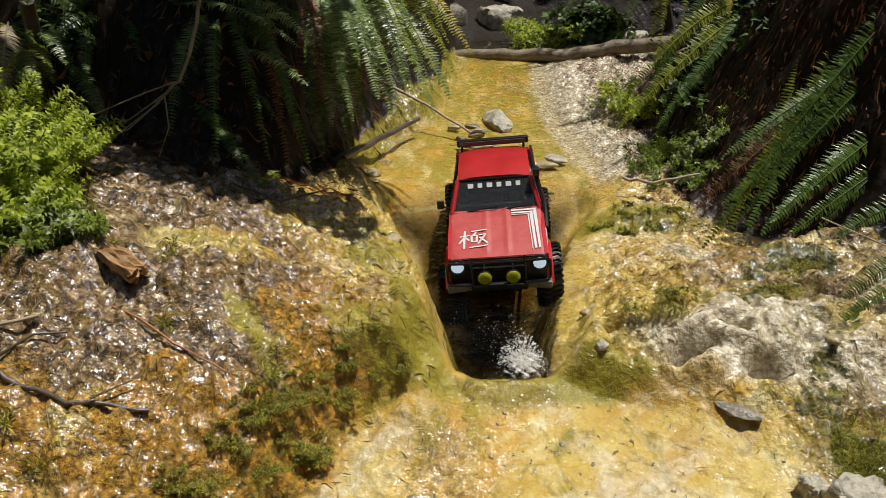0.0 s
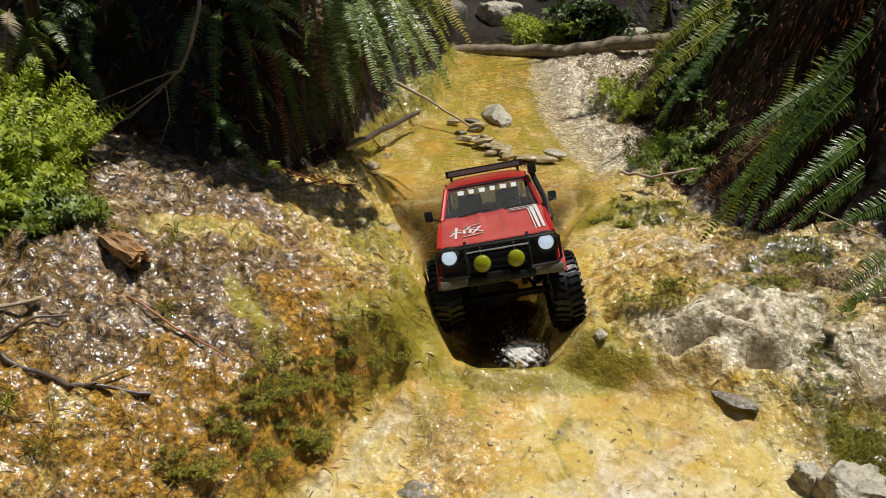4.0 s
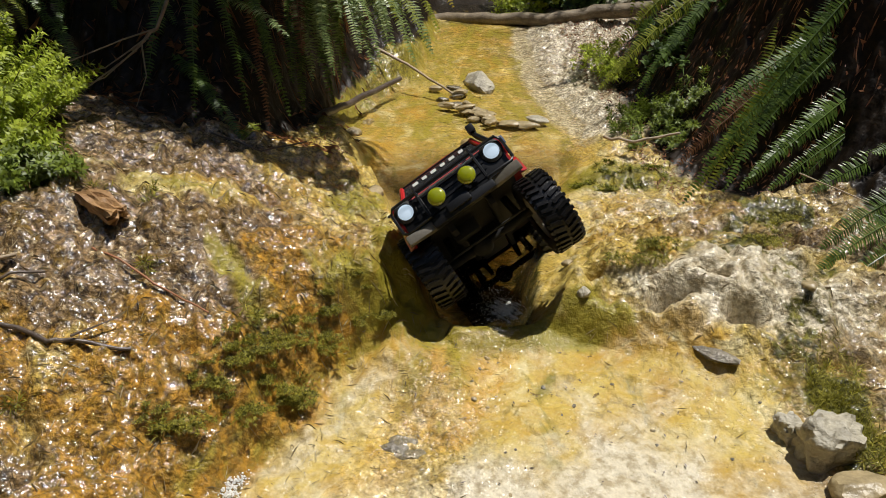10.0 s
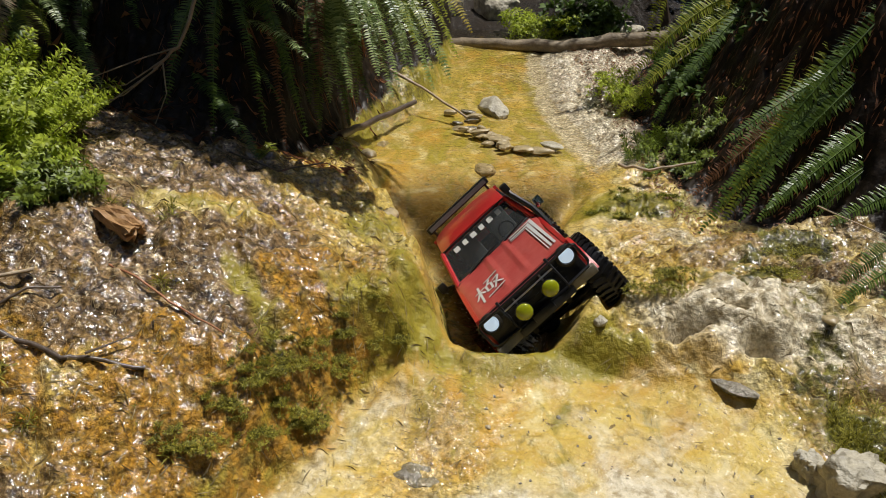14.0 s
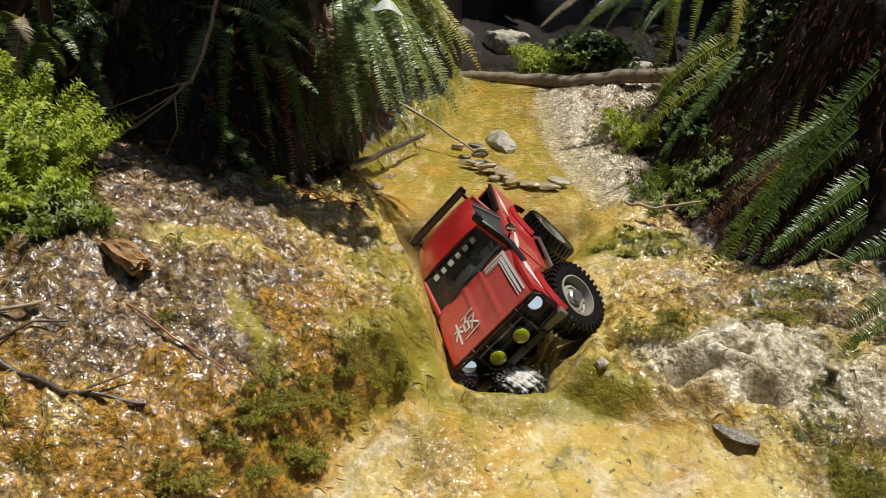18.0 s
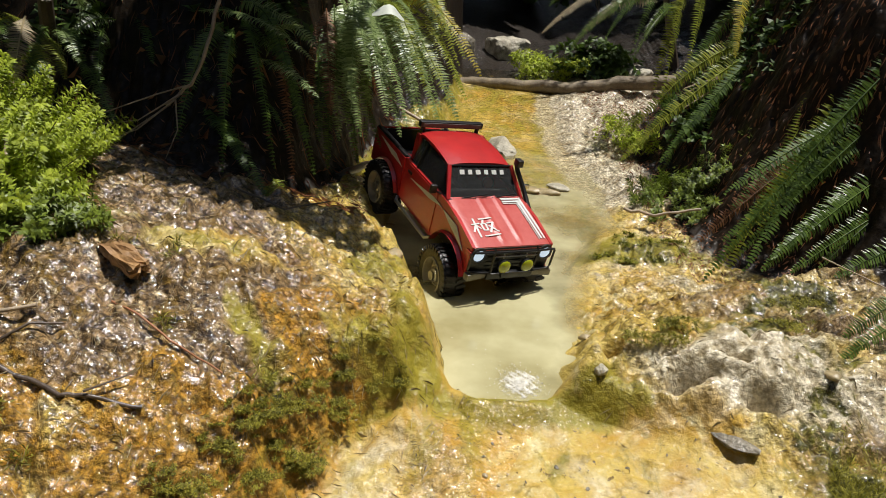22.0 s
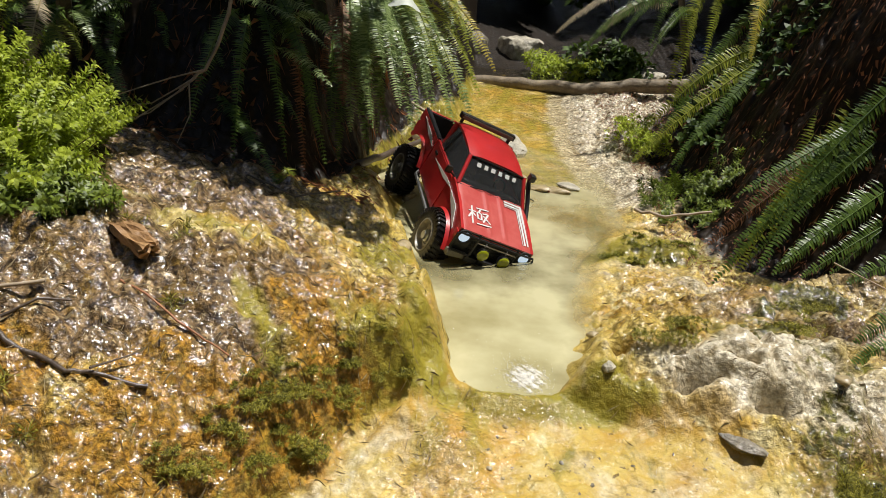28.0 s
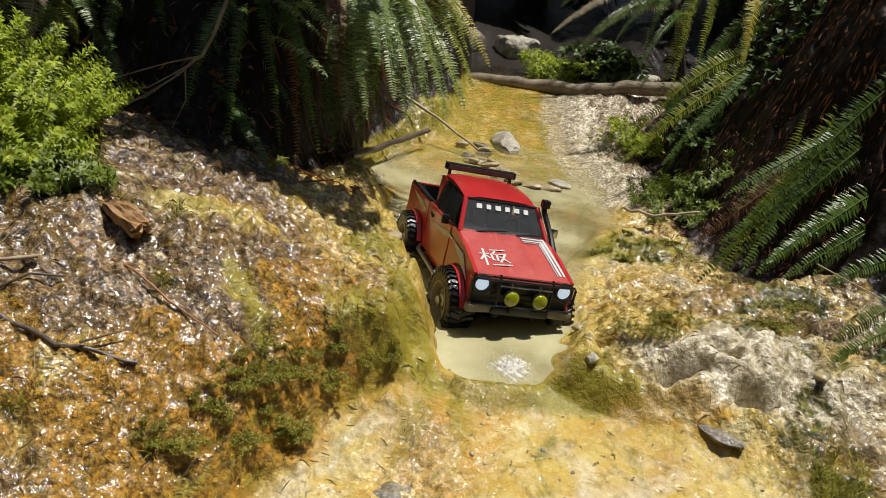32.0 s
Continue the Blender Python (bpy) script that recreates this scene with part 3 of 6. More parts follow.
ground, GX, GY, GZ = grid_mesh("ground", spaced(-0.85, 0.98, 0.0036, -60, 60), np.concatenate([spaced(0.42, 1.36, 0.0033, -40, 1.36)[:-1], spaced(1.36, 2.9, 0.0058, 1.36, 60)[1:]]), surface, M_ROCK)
tagged(ground, "wet ochre and grey rock creek bed between earth banks coloured dark as in shade", "creek bed", kind="structure")
_left, _right = edges(GX, GY)
_a, _b = _left - GX, GX - _right
_lb, _rb = banks(GX, GY)
_n1, _n2 = fractal(GX, GY, 0.30, 3, 71), fractal(GX, GY, 0.13, 3, 81)
_gold = 1.2 * bump(GX, GY, -0.34, 0.95, 0.13, 0.035, 0.12) + 0.7 * bump(GX, GY, -0.255, 0.83, 0.07, 0.022, -0.6) + 0.6 * bump(GX, GY, -0.139, 0.881, 0.04, 0.03) + 0.6 * bump(GX, GY, -0.262, 0.827, 0.022, 0.075, 0.6) + 0.7 * bump(GX, GY, -0.151, 1.096, 0.10, 0.07, -0.3) + 0.7 * bump(GX, GY, -0.05, 0.93, 0.06, 0.09)
_litter = bump(GX, GY, 0.525, 1.0, 0.10, 0.030, 0.25) + 0.8 * bump(GX, GY, 0.605, 0.95, 0.05, 0.030, -0.5) + 0.7 * bump(GX, GY, 0.365, 1.005, 0.05, 0.016) + 0.8 * bump(GX, GY, 0.67, 1.05, 0.07, 0.05)
_flat = smooth(1.12, 1.25, GY - 0.3 * (GX - 0.3)) * smooth(1.72, 1.6, GY)
attribute(ground, "wet", np.clip(0.25 + 0.75 * smooth(-0.02, 0.14, _a) + 0.55 * smooth(0.0, 0.16, _b) + 0.6 * smooth(1.5, 1.8, GY) * smooth(-0.08, 0.0, _b) + 0.5 * smooth(1.5, 1.8, GY) * smooth(0.2, 0.5, _n2) + 0.5 * bump(GX, GY, 0.0, 0.66, 0.07, 0.12) - 0.3 * bump(GX, GY, 0.47, 0.93, 0.16, 0.1) - 0.55 * _gold - 0.25 * _litter, 0.08, 1) * (1 - 0.97 * smooth(-0.05, 0.04, np.maximum(_lb, _rb))))
# banks and far bed get the shade-darkened earth; the rock gets some debris
attribute(ground, "soil_shade", np.clip(smooth(-0.05, 0.06, np.maximum(_lb, _rb)) + smooth(2.75, 3.2, GY), 0, 1) * 0.9 + 0.12 * smooth(0.1, 0.4, _n2) * (_a > 0.2) + 0.24 * _litter)
attribute(ground, "grey", np.clip(0.80 * smooth(0.10, 0.28, _a + 0.3 * _n1 + 0.12 * _n2) + 0.55 * smooth(0.03, 0.15, _a) * smooth(-0.1, 0.5, _n2) + 0.48 * smooth(0.0, 0.2, _b + 0.2 * _n2) * (1 - _flat) * smooth(1.6, 1.45, GY)
          + 0.34 * smooth(-0.06, 0.02, _b) * smooth(1.6, 1.8, GY) + 0.4 * bump(GX, GY, -0.36, 0.75, 0.12, 0.07) + 0.3 * bump(GX, GY, -0.116, 0.851, 0.05, 0.03) - 0.7 * bump(GX, GY, 0.47, 0.93, 0.16, 0.1) + 0.3 * _litter - 0.85 * _gold, 0, 1))
# the light upstream slab is paler still: its wet glints are coloured in
attribute(ground, "pale", np.clip(0.30 + 0.3 * bump(GX, GY, 0.25, 0.6, 0.10, 0.08) + 0.65 * bump(GX, GY, 0.46, 0.89, 0.13, 0.06, -0.1) + 0.8 * smooth(-0.06, 0.02, _b) * smooth(1.65, 1.85, GY) + 0.3 * bump(GX, GY, 0.1, 0.55, 0.35, 0.12) - 0.2 * smooth(0.0, 0.1, _a) + 0.25 * bump(GX, GY, -0.03, 0.80, 0.06, 0.05) + 0.10 * _flat * smooth(-0.05, 0.05, _b) + 0.10 * smooth(0.1, 0.3, _b) * (GY < 1.3), 0, 1))
attribute(ground, "rust", np.clip(0.50 * smooth(-0.02, 0.06, _a) * (1 - smooth(0.18, 0.40, _a + 0.3 * _n2)) * smooth(1.15, 0.95, GY) + 0.4 * bump(GX, GY, -0.22, 0.73, 0.12, 0.05) + 0.3 * bump(GX, GY, -0.238, 0.64, 0.05, 0.04) + 0.25 * smooth(0.66, 0.56, GY) * smooth(0.04, 0.12, _a) * smooth(0.34, 0.18, _a + 0.3 * _n2)
          + 0.3 * bump(GX, GY, 0.292, 0.956, 0.05, 0.02) + 0.4 * bump(GX, GY, 0.56, 1.15, 0.10, 0.04, 0.3) + 0.08 + 0.12 * smooth(0.0, 0.5, _n1) - 0.4 * _gold, 0, 1))
attribute(ground, "algae", np.clip(0.20 * smooth(-0.03, 0.05, _a) * (1 - smooth(0.08, 0.22, _a)) + 0.55 * bump(GX, GY, 0.16, 0.865, 0.17, 0.035) + 0.85 * bump(GX, GY, 0.44, 1.46, 0.15, 0.065) + 0.1 * _flat
          + 0.36 * _gold + 0.25 * bump(GX, GY, 0.52, 1.13, 0.08, 0.04) + 0.3 * bump(GX, GY, 0.255, 0.89, 0.05, 0.03) + 0.12 + 0.36 * smooth(1.5, 1.8, GY) * smooth(0.05, -0.05, _b) + 0.38 * bump(GX, GY, 0.02, 0.76, 0.12, 0.09), 0, 1))
attribute(ground, "moss", np.clip(0.40 * bump(GX, GY, -0.185, 0.765, 0.06, 0.025, 0.3) + 0.3 * bump(GX, GY, -0.18, 0.70, 0.04, 0.02) - 0.3 * bump(GX, GY, -0.09, 0.75, 0.04, 0.06) + 0.26 * bump(GX, GY, -0.30, 0.66, 0.13, 0.04, 0.1) + 0.14 * bump(GX, GY, -0.34, 0.58, 0.16, 0.05) - 0.2 * bump(GX, GY, -0.225, 0.655, 0.05, 0.03) + 0.34 * bump(GX, GY, 0.345, 0.95, 0.07, 0.04, 0.6) + 0.35 * bump(GX, GY, 0.62, 1.12, 0.12, 0.08) + 0.2 * _litter + 0.3 * bump(GX, GY, -0.05, 0.78, 0.08, 0.05) + 0.4 * bump(GX, GY, 0.55, 0.65, 0.08, 0.2)
          + 0.5 * bump(GX, GY, 0.45, 1.455, 0.12, 0.045) + 0.5 * smooth(0.89, 0.93, GY - 3.2 * (GX - 0.115) ** 2) * smooth(1.5, 1.35, GY) * smooth(-0.03, 0.0, np.minimum(-_a, -_b)) + 0.16 * smooth(0.0, 0.4, _n2) * (_a > 0.03) + 0.34 * smooth(-0.05, 0.35, _n2) * smooth(0.04, 0.15, _b) * (GY < 1.25), 0, 1))
del _left, _right, _a, _b, _lb, _rb, _n1, _n2, _gold, _flat


# ---- water ----
def water_top(x, y):
    return np.maximum(WATER, stream_level(y) - 0.004) + 0.0012 * fractal(x, y, 0.05, 3, 15)


def in_stream(x, y):
    left, right = edges(x, y)
    return (x > left - 0.05) & (x < right + 0.34) & (y > 0.852 + 3.2 * (x - 0.115) ** 2)


water, WX, WY, WZ = grid_mesh("water", np.arange(-0.4, 0.8, 0.008), np.arange(0.83, 3.1, 0.008), water_top, M_WATER, in_stream)
attribute(water, "depth", 1 - np.exp(-(np.clip(WZ - surface(WX, WY), 0, None) * 14) ** 1.6))
tagged(water, "clear rippled creek water over ochre rock", "water", kind="structure")
water.visible_shadow = False


def film_top(x, y):
    """A thin restless sheet of water that runs from the lip down the ochre rock."""
    left, right = edges(x, y)
    mid = np.interp(y, (0.45, 0.62, 0.75, 0.86), (-0.10, -0.03, 0.03, 0.10))
    flow = smooth(0.10, 0.03, np.abs(x - mid)) * smooth(0.43, 0.5, y) * smooth(0.885, 0.86, y)
    chop = fractal(x * 1.3, y * 0.8, 0.034, 3, 23)
    return surface(x, y) + flow * (0.0005 + 0.011 * np.abs(chop) ** 0.7) - 0.004 * (1 - flow)


film, FX, FY, FZ = grid_mesh("water_film", np.arange(-0.26, 0.24, 0.003), np.arange(0.43, 0.885, 0.003), film_top, M_RUNNING)
attribute(film, "depth", 0.05 + 0 * FX)
tagged(film, "thin sheet of water running down the ochre rock", "water", kind="structure")
film.visible_shadow = False


def silt_keep(x, y):
    left, right = edges(x, y)
    return (x > left - 0.05) & (x < right + 0.20) & (y < 2.5) & (y > 0.854 + 3.2 * (x - 0.115) ** 2)


silt, SX, SY, SZ = grid_mesh("silt_cloud", np.arange(-0.4, 0.7, 0.01), np.arange(0.84, 2.52, 0.01), lambda x, y: np.maximum(WATER, stream_level(y) - 0.004) + 0.0022 + 0 * x, M_SILT, silt_keep)
_l, _r = edges(SX, SY)
attribute(silt, "amount", smooth(-0.08, 0.0, SX - _l) * smooth(0.12, -0.05, SX - _r) * (0.98 - 0.42 * smooth(1.06, 1.32, SY) - 0.56 * smooth(1.6, 2.4, SY)))
tagged(silt, "pale beige silt stirred up in the creek pool", "silt cloud")


def churn_top(x, y):
    out = np.hypot((x - 0.132) / 0.036, (y - 0.925) / 0.042)
    return WATER + 0.0035 + 0.007 * smooth(1.0, 0.2, out) * np.abs(fractal(x, y, 0.022, 3, 37)) - 0.004 * smooth(0.8, 1.2, out)


churn, CX, CY, CZ = grid_mesh("white_water", np.arange(0.090, 0.176, 0.0018), np.arange(0.878, 0.974, 0.0018), churn_top, M_WHITE_WATER)
ragged = 0.22 * np.sin(CX * 310 + 1.3) * np.sin(CY * 270) + 0.14 * np.sin(CX * 610 + CY * 520)
attribute(churn, "amount", 0.95 * smooth(1.1, 0.0, np.hypot((CX - 0.132) / 0.036, (CY - 0.925) / 0.042) + ragged))
tagged(churn, "white churning water where the pool spills over", "white water", kind="stuff")


# ---- plants ----
def leaf_fan(verts, faces, root, way, normal, length, width, rng):
    """One small leaf of three triangles."""
    side = way.cross(normal).normalized() * width / 2
    k = len(verts)
    mid = root + way * length * 0.5 + normal * length * 0.08
    verts.extend((root, mid - side, mid + side, root + way * length - normal * length * 0.12))
    faces.extend(((k, k + 1, k + 2), (k + 1, k + 3, k + 2)))


def frond_mesh(base, tip, arch, widest, rng):
    """A frond from base to tip: a bent stalk with pairs of narrow leaflets."""
    base, tip = Vector(base), Vector(tip)
    length = (tip - base).length
    ctrl = (base + tip) / 2 + Vector((0, 0, arch * length))
    verts, faces = [], []
    pairs = int(24 + length * 120)
    ref = Vector((0.45 + rng.uniform(-0.5, 0.5), -0.5 + rng.uniform(-0.25, 0.25), 0.75 + rng.uniform(-0.25, 0.2))).normalized()
    spine = []
    for i in range(pairs + 1):
        u = i / pairs
        p = base * (1 - u) ** 2 + ctrl * 2 * u * (1 - u) + tip * u * u
        spine.append(p)
        if i < 2:
            continue
        along = ((ctrl - base) * (1 - u) + (tip - ctrl) * u).normalized()
        n = (ref - along * ref.dot(along)).normalized()
        s = along.cross(n).normalized()
        reach = widest * min(1.0, u * 5) * (1 - u) ** 0.55 * (1 - 0.1 * u) + 0.004
        for sgn in (-1, 1):
            if rng.random() < 0.04:
                continue
            l = reach * rng.uniform(0.85, 1.12)
            way = (s * sgn + along * rng.uniform(0.12, 0.42) - n * rng.uniform(0.0, 0.35)).normalized()
            w = along * (length / pairs * 0.40)
            k = len(verts)
            bend = -n * l * rng.uniform(0.0, 0.25)
            verts.extend((p - w, p + w, p + way * l * 0.6 - w * 0.75 + n * 0.001, p + way * l * 0.6 + w * 0.75 + n * 0.001, p + way * l + bend))
            faces.extend(((k, k + 1, k + 3, k + 2), (k + 2, k + 3, k + 4)))
    r = 0.0016
    for i, p in enumerate(spine):
        along = (spine[min(i + 1, pairs)] - spine[max(i - 1, 0)]).normalized()
        n = (ref - along * ref.dot(along)).normalized()
        s = along.cross(n)
        q = r * (1.15 - i / pairs)
        verts.extend((p + s * q + n * 0.001, p + n * (q + 0.001), p - s * q + n * 0.001))
        if i:
            k = len(verts) - 6
            faces.extend(((k, k + 1, k + 4, k + 3), (k + 1, k + 2, k + 5, k + 4)))
    return verts, faces


def fern(crown, label, widest, extra, fronds):
    rng = random.Random(str(crown))
    root = new("fern")
    root.location = crown
    tagged(root, label, "fern", "ferns on the banks")
    rows = list(fronds)
    for k in range(extra):
        # fronds that rise from the crown and arch out over the bank
        a = 2 * math.pi * (k + rng.random() * 0.7) / extra
        reach = rng.uniform(0.4, 0.62) * (0.45 if math.cos(a) * (0.2 - crown[0]) > 0 else 1)
        tip = (crown[0] + math.cos(a) * reach, crown[1] + math.sin(a) * reach * 0.9 + 0.05, crown[2] + rng.uniform(0.12, 0.42))
        rows.append((M_FROND if rng.random() < 0.8 else M_FROND_LIME, crown, tip, rng.uniform(0.2, 0.45)))
    # thinner fronds hang between the chief ones
    rows += [(mat, (b[0] + rng.gauss(0, 0.02), b[1] + 0.05, b[2]), (e[0] + rng.gauss(0, 0.03), e[1] + rng.uniform(0.02, 0.1), e[2] + rng.gauss(0.02, 0.05)), a + rng.uniform(0, 0.15)) for mat, b, e, a in fronds if mat in (M_FROND_SUN, M_FROND_LIME)]
    for mat, base, tip, arch in rows:
        verts, faces = frond_mesh(Vector(base) - Vector(crown), Vector(tip) - Vector(crown), arch, widest * rng.uniform(0.85, 1.15), rng)
        ob = from_arrays("frond", verts, faces, mat)
        ob.parent = root
    bm = bmesh.new()
    away = 0.12 if crown[0] > 0.2 else -0.12
    foot = Vector((crown[0] + away, crown[1] + 0.1, ground_at(crown[0] + away, crown[1] + 0.1) - 0.02)) - Vector(crown)
    tube(bm, (foot, foot * 0.5 + Vector((0.01, 0.03, 0)), (0, 0, 0.01)), 0.022, 8, 0.6)
    part("rootstock", bm, M_WET_TWIG, root, "shaggy brown fern rootstock")
    return root


def leaf_cloud(name, label, category, mat, centre, size, count, leaf, width, stems=0, stem_mat=None, group="", flat=0.0):
    """A bushy plant: many sprigs of small leaves within an uneven outline, on a few stems."""
    rng = random.Random(label + str(centre))
    c, s = Vector(centre), Vector(size)
    root = new(name)
    root.location = (c.x, c.y, ground_at(c.x, c.y))
    tagged(root, label, category, group)
    o = root.location
    verts, faces = [], []
    lumps = [(Vector((rng.uniform(-0.75, 0.75), rng.uniform(-0.75, 0.75), rng.uniform(-0.4, 0.75))), rng.uniform(0.35, 0.6)) for _ in range(14)]
    for _ in range(count):
        lump, size_of = rng.choice(lumps)
        d = Vector((rng.gauss(0, 1), rng.gauss(0, 1), rng.gauss(0, 1))).normalized() * size_of * rng.uniform(0.55, 1.0)
        p = Vector(((lump.x + d.x) * s.x, (lump.y + d.y) * s.y, (lump.z + d.z) * s.z)) + c - o
        floor = roughly_ground(p.x + o.x, p.y + o.y) - o.z + 0.003
        if p.z < floor:
            p.z = floor + rng.random() * leaf * 0.4
        axis = (d + Vector((rng.uniform(-0.5, 0.5), rng.uniform(-0.5, 0.5), 0.55))).normalized()
        side = axis.orthogonal().normalized()
        n_leaf = rng.randint(5, 8)
        for k in range(n_leaf):
            a = 2 * math.pi * (k + rng.random() * 0.5) / n_leaf
            u = side * math.cos(a) + axis.cross(side) * math.sin(a)
            way = (u + axis * rng.uniform(0.1, 0.9)).normalized()
            normal = (axis - way * axis.dot(way)).normalized()
            leaf_fan(verts, faces, p - axis * leaf * 0.4 * rng.random(), way, normal, leaf * rng.uniform(0.6, 1.15), width * rng.uniform(0.8, 1.2), rng)
    ob = from_arrays("foliage", verts, faces, mat)
    ob.parent = root
    for k in range(stems):
        bm = bmesh.new()
        a = rng.random() * 6.28
        top = Vector((math.cos(a) * s.x * 0.7, math.sin(a) * s.y * 0.7, s.z * rng.uniform(0.2, 0.9))) + c - o
        foot = Vector((rng.uniform(-0.03, 0.03), rng.uniform(-0.03, 0.03), -0.02))
        tube(bm, (foot, foot * 0.6 + top * 0.4 + Vector((0.01, 0.01, 0.02)), top), 0.004, 6, 0.4)
        part("stem", bm, stem_mat or M_TWIG, root)
    return root


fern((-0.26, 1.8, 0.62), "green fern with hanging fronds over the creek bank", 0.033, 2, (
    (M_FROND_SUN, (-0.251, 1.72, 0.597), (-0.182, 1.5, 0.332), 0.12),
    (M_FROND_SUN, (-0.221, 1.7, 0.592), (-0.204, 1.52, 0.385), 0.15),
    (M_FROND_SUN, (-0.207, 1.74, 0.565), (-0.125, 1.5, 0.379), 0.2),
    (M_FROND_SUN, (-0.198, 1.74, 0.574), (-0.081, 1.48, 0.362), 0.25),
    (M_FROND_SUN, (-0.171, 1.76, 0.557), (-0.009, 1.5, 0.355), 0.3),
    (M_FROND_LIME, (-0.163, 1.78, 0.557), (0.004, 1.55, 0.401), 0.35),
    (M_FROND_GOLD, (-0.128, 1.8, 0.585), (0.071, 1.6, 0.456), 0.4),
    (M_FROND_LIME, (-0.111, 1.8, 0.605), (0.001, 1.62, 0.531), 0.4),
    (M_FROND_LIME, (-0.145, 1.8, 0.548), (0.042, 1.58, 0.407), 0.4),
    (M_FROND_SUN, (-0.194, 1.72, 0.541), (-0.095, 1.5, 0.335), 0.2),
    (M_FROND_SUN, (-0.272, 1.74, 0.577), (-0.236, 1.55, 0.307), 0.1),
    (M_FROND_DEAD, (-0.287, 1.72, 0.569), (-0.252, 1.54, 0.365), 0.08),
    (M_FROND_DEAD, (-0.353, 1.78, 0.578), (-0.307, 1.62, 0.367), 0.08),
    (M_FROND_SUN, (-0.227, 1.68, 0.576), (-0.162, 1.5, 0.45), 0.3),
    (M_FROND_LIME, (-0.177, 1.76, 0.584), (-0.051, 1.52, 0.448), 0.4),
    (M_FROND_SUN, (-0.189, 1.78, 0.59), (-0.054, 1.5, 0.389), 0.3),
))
# upper fronds take the sunlit green, low inner ones the darker copy
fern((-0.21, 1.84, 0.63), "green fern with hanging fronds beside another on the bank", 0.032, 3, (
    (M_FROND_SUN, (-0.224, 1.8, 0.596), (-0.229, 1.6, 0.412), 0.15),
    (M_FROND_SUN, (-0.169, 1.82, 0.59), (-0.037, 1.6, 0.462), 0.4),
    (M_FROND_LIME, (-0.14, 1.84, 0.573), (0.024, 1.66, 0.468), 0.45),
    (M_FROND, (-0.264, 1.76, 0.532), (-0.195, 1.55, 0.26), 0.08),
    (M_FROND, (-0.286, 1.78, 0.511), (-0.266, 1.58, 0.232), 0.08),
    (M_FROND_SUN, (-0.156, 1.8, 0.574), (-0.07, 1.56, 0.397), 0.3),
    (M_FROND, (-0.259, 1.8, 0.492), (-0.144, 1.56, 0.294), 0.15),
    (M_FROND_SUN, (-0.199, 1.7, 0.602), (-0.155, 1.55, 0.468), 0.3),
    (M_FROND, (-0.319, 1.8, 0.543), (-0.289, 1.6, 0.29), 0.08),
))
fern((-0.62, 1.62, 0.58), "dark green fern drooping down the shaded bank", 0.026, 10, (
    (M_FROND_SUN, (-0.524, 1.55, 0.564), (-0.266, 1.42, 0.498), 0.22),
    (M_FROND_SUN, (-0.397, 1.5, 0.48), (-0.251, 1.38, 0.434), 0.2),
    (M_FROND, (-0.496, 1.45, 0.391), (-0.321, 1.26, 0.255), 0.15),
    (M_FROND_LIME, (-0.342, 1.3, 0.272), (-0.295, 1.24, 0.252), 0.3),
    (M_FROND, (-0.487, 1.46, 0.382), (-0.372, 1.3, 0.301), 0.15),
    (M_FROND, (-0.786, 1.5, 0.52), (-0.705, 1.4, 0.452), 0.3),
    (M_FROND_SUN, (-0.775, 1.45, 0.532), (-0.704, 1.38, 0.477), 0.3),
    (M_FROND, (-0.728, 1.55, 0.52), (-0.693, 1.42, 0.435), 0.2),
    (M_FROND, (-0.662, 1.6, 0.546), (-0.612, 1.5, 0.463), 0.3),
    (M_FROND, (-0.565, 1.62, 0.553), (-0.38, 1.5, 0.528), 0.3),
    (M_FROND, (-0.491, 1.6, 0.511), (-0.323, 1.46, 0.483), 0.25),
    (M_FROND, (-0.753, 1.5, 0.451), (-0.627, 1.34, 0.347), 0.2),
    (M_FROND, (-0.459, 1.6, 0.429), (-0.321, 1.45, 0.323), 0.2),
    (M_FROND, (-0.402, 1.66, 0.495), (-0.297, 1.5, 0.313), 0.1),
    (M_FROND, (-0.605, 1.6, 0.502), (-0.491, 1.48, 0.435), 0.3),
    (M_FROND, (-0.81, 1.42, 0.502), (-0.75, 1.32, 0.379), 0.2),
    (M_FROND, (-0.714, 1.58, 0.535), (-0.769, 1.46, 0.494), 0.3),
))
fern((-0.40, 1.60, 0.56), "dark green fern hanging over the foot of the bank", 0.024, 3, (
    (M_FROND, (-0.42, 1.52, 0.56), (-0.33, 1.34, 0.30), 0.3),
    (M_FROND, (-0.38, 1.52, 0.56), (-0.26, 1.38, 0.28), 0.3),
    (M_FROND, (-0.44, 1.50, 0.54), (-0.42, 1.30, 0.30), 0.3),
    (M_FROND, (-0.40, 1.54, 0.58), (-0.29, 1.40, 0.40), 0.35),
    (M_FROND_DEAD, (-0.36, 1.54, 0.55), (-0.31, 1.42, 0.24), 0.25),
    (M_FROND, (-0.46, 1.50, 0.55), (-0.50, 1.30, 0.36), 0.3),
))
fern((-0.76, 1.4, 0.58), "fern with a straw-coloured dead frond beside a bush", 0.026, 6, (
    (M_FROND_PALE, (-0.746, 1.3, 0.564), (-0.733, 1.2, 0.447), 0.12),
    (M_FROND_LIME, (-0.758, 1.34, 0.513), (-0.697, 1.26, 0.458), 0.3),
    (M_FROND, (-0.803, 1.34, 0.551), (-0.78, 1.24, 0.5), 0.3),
    (M_FROND_LIME, (-0.846, 1.36, 0.539), (-0.825, 1.25, 0.516), 0.4),
    (M_FROND, (-0.753, 1.38, 0.538), (-0.756, 1.3, 0.468), 0.3),
))
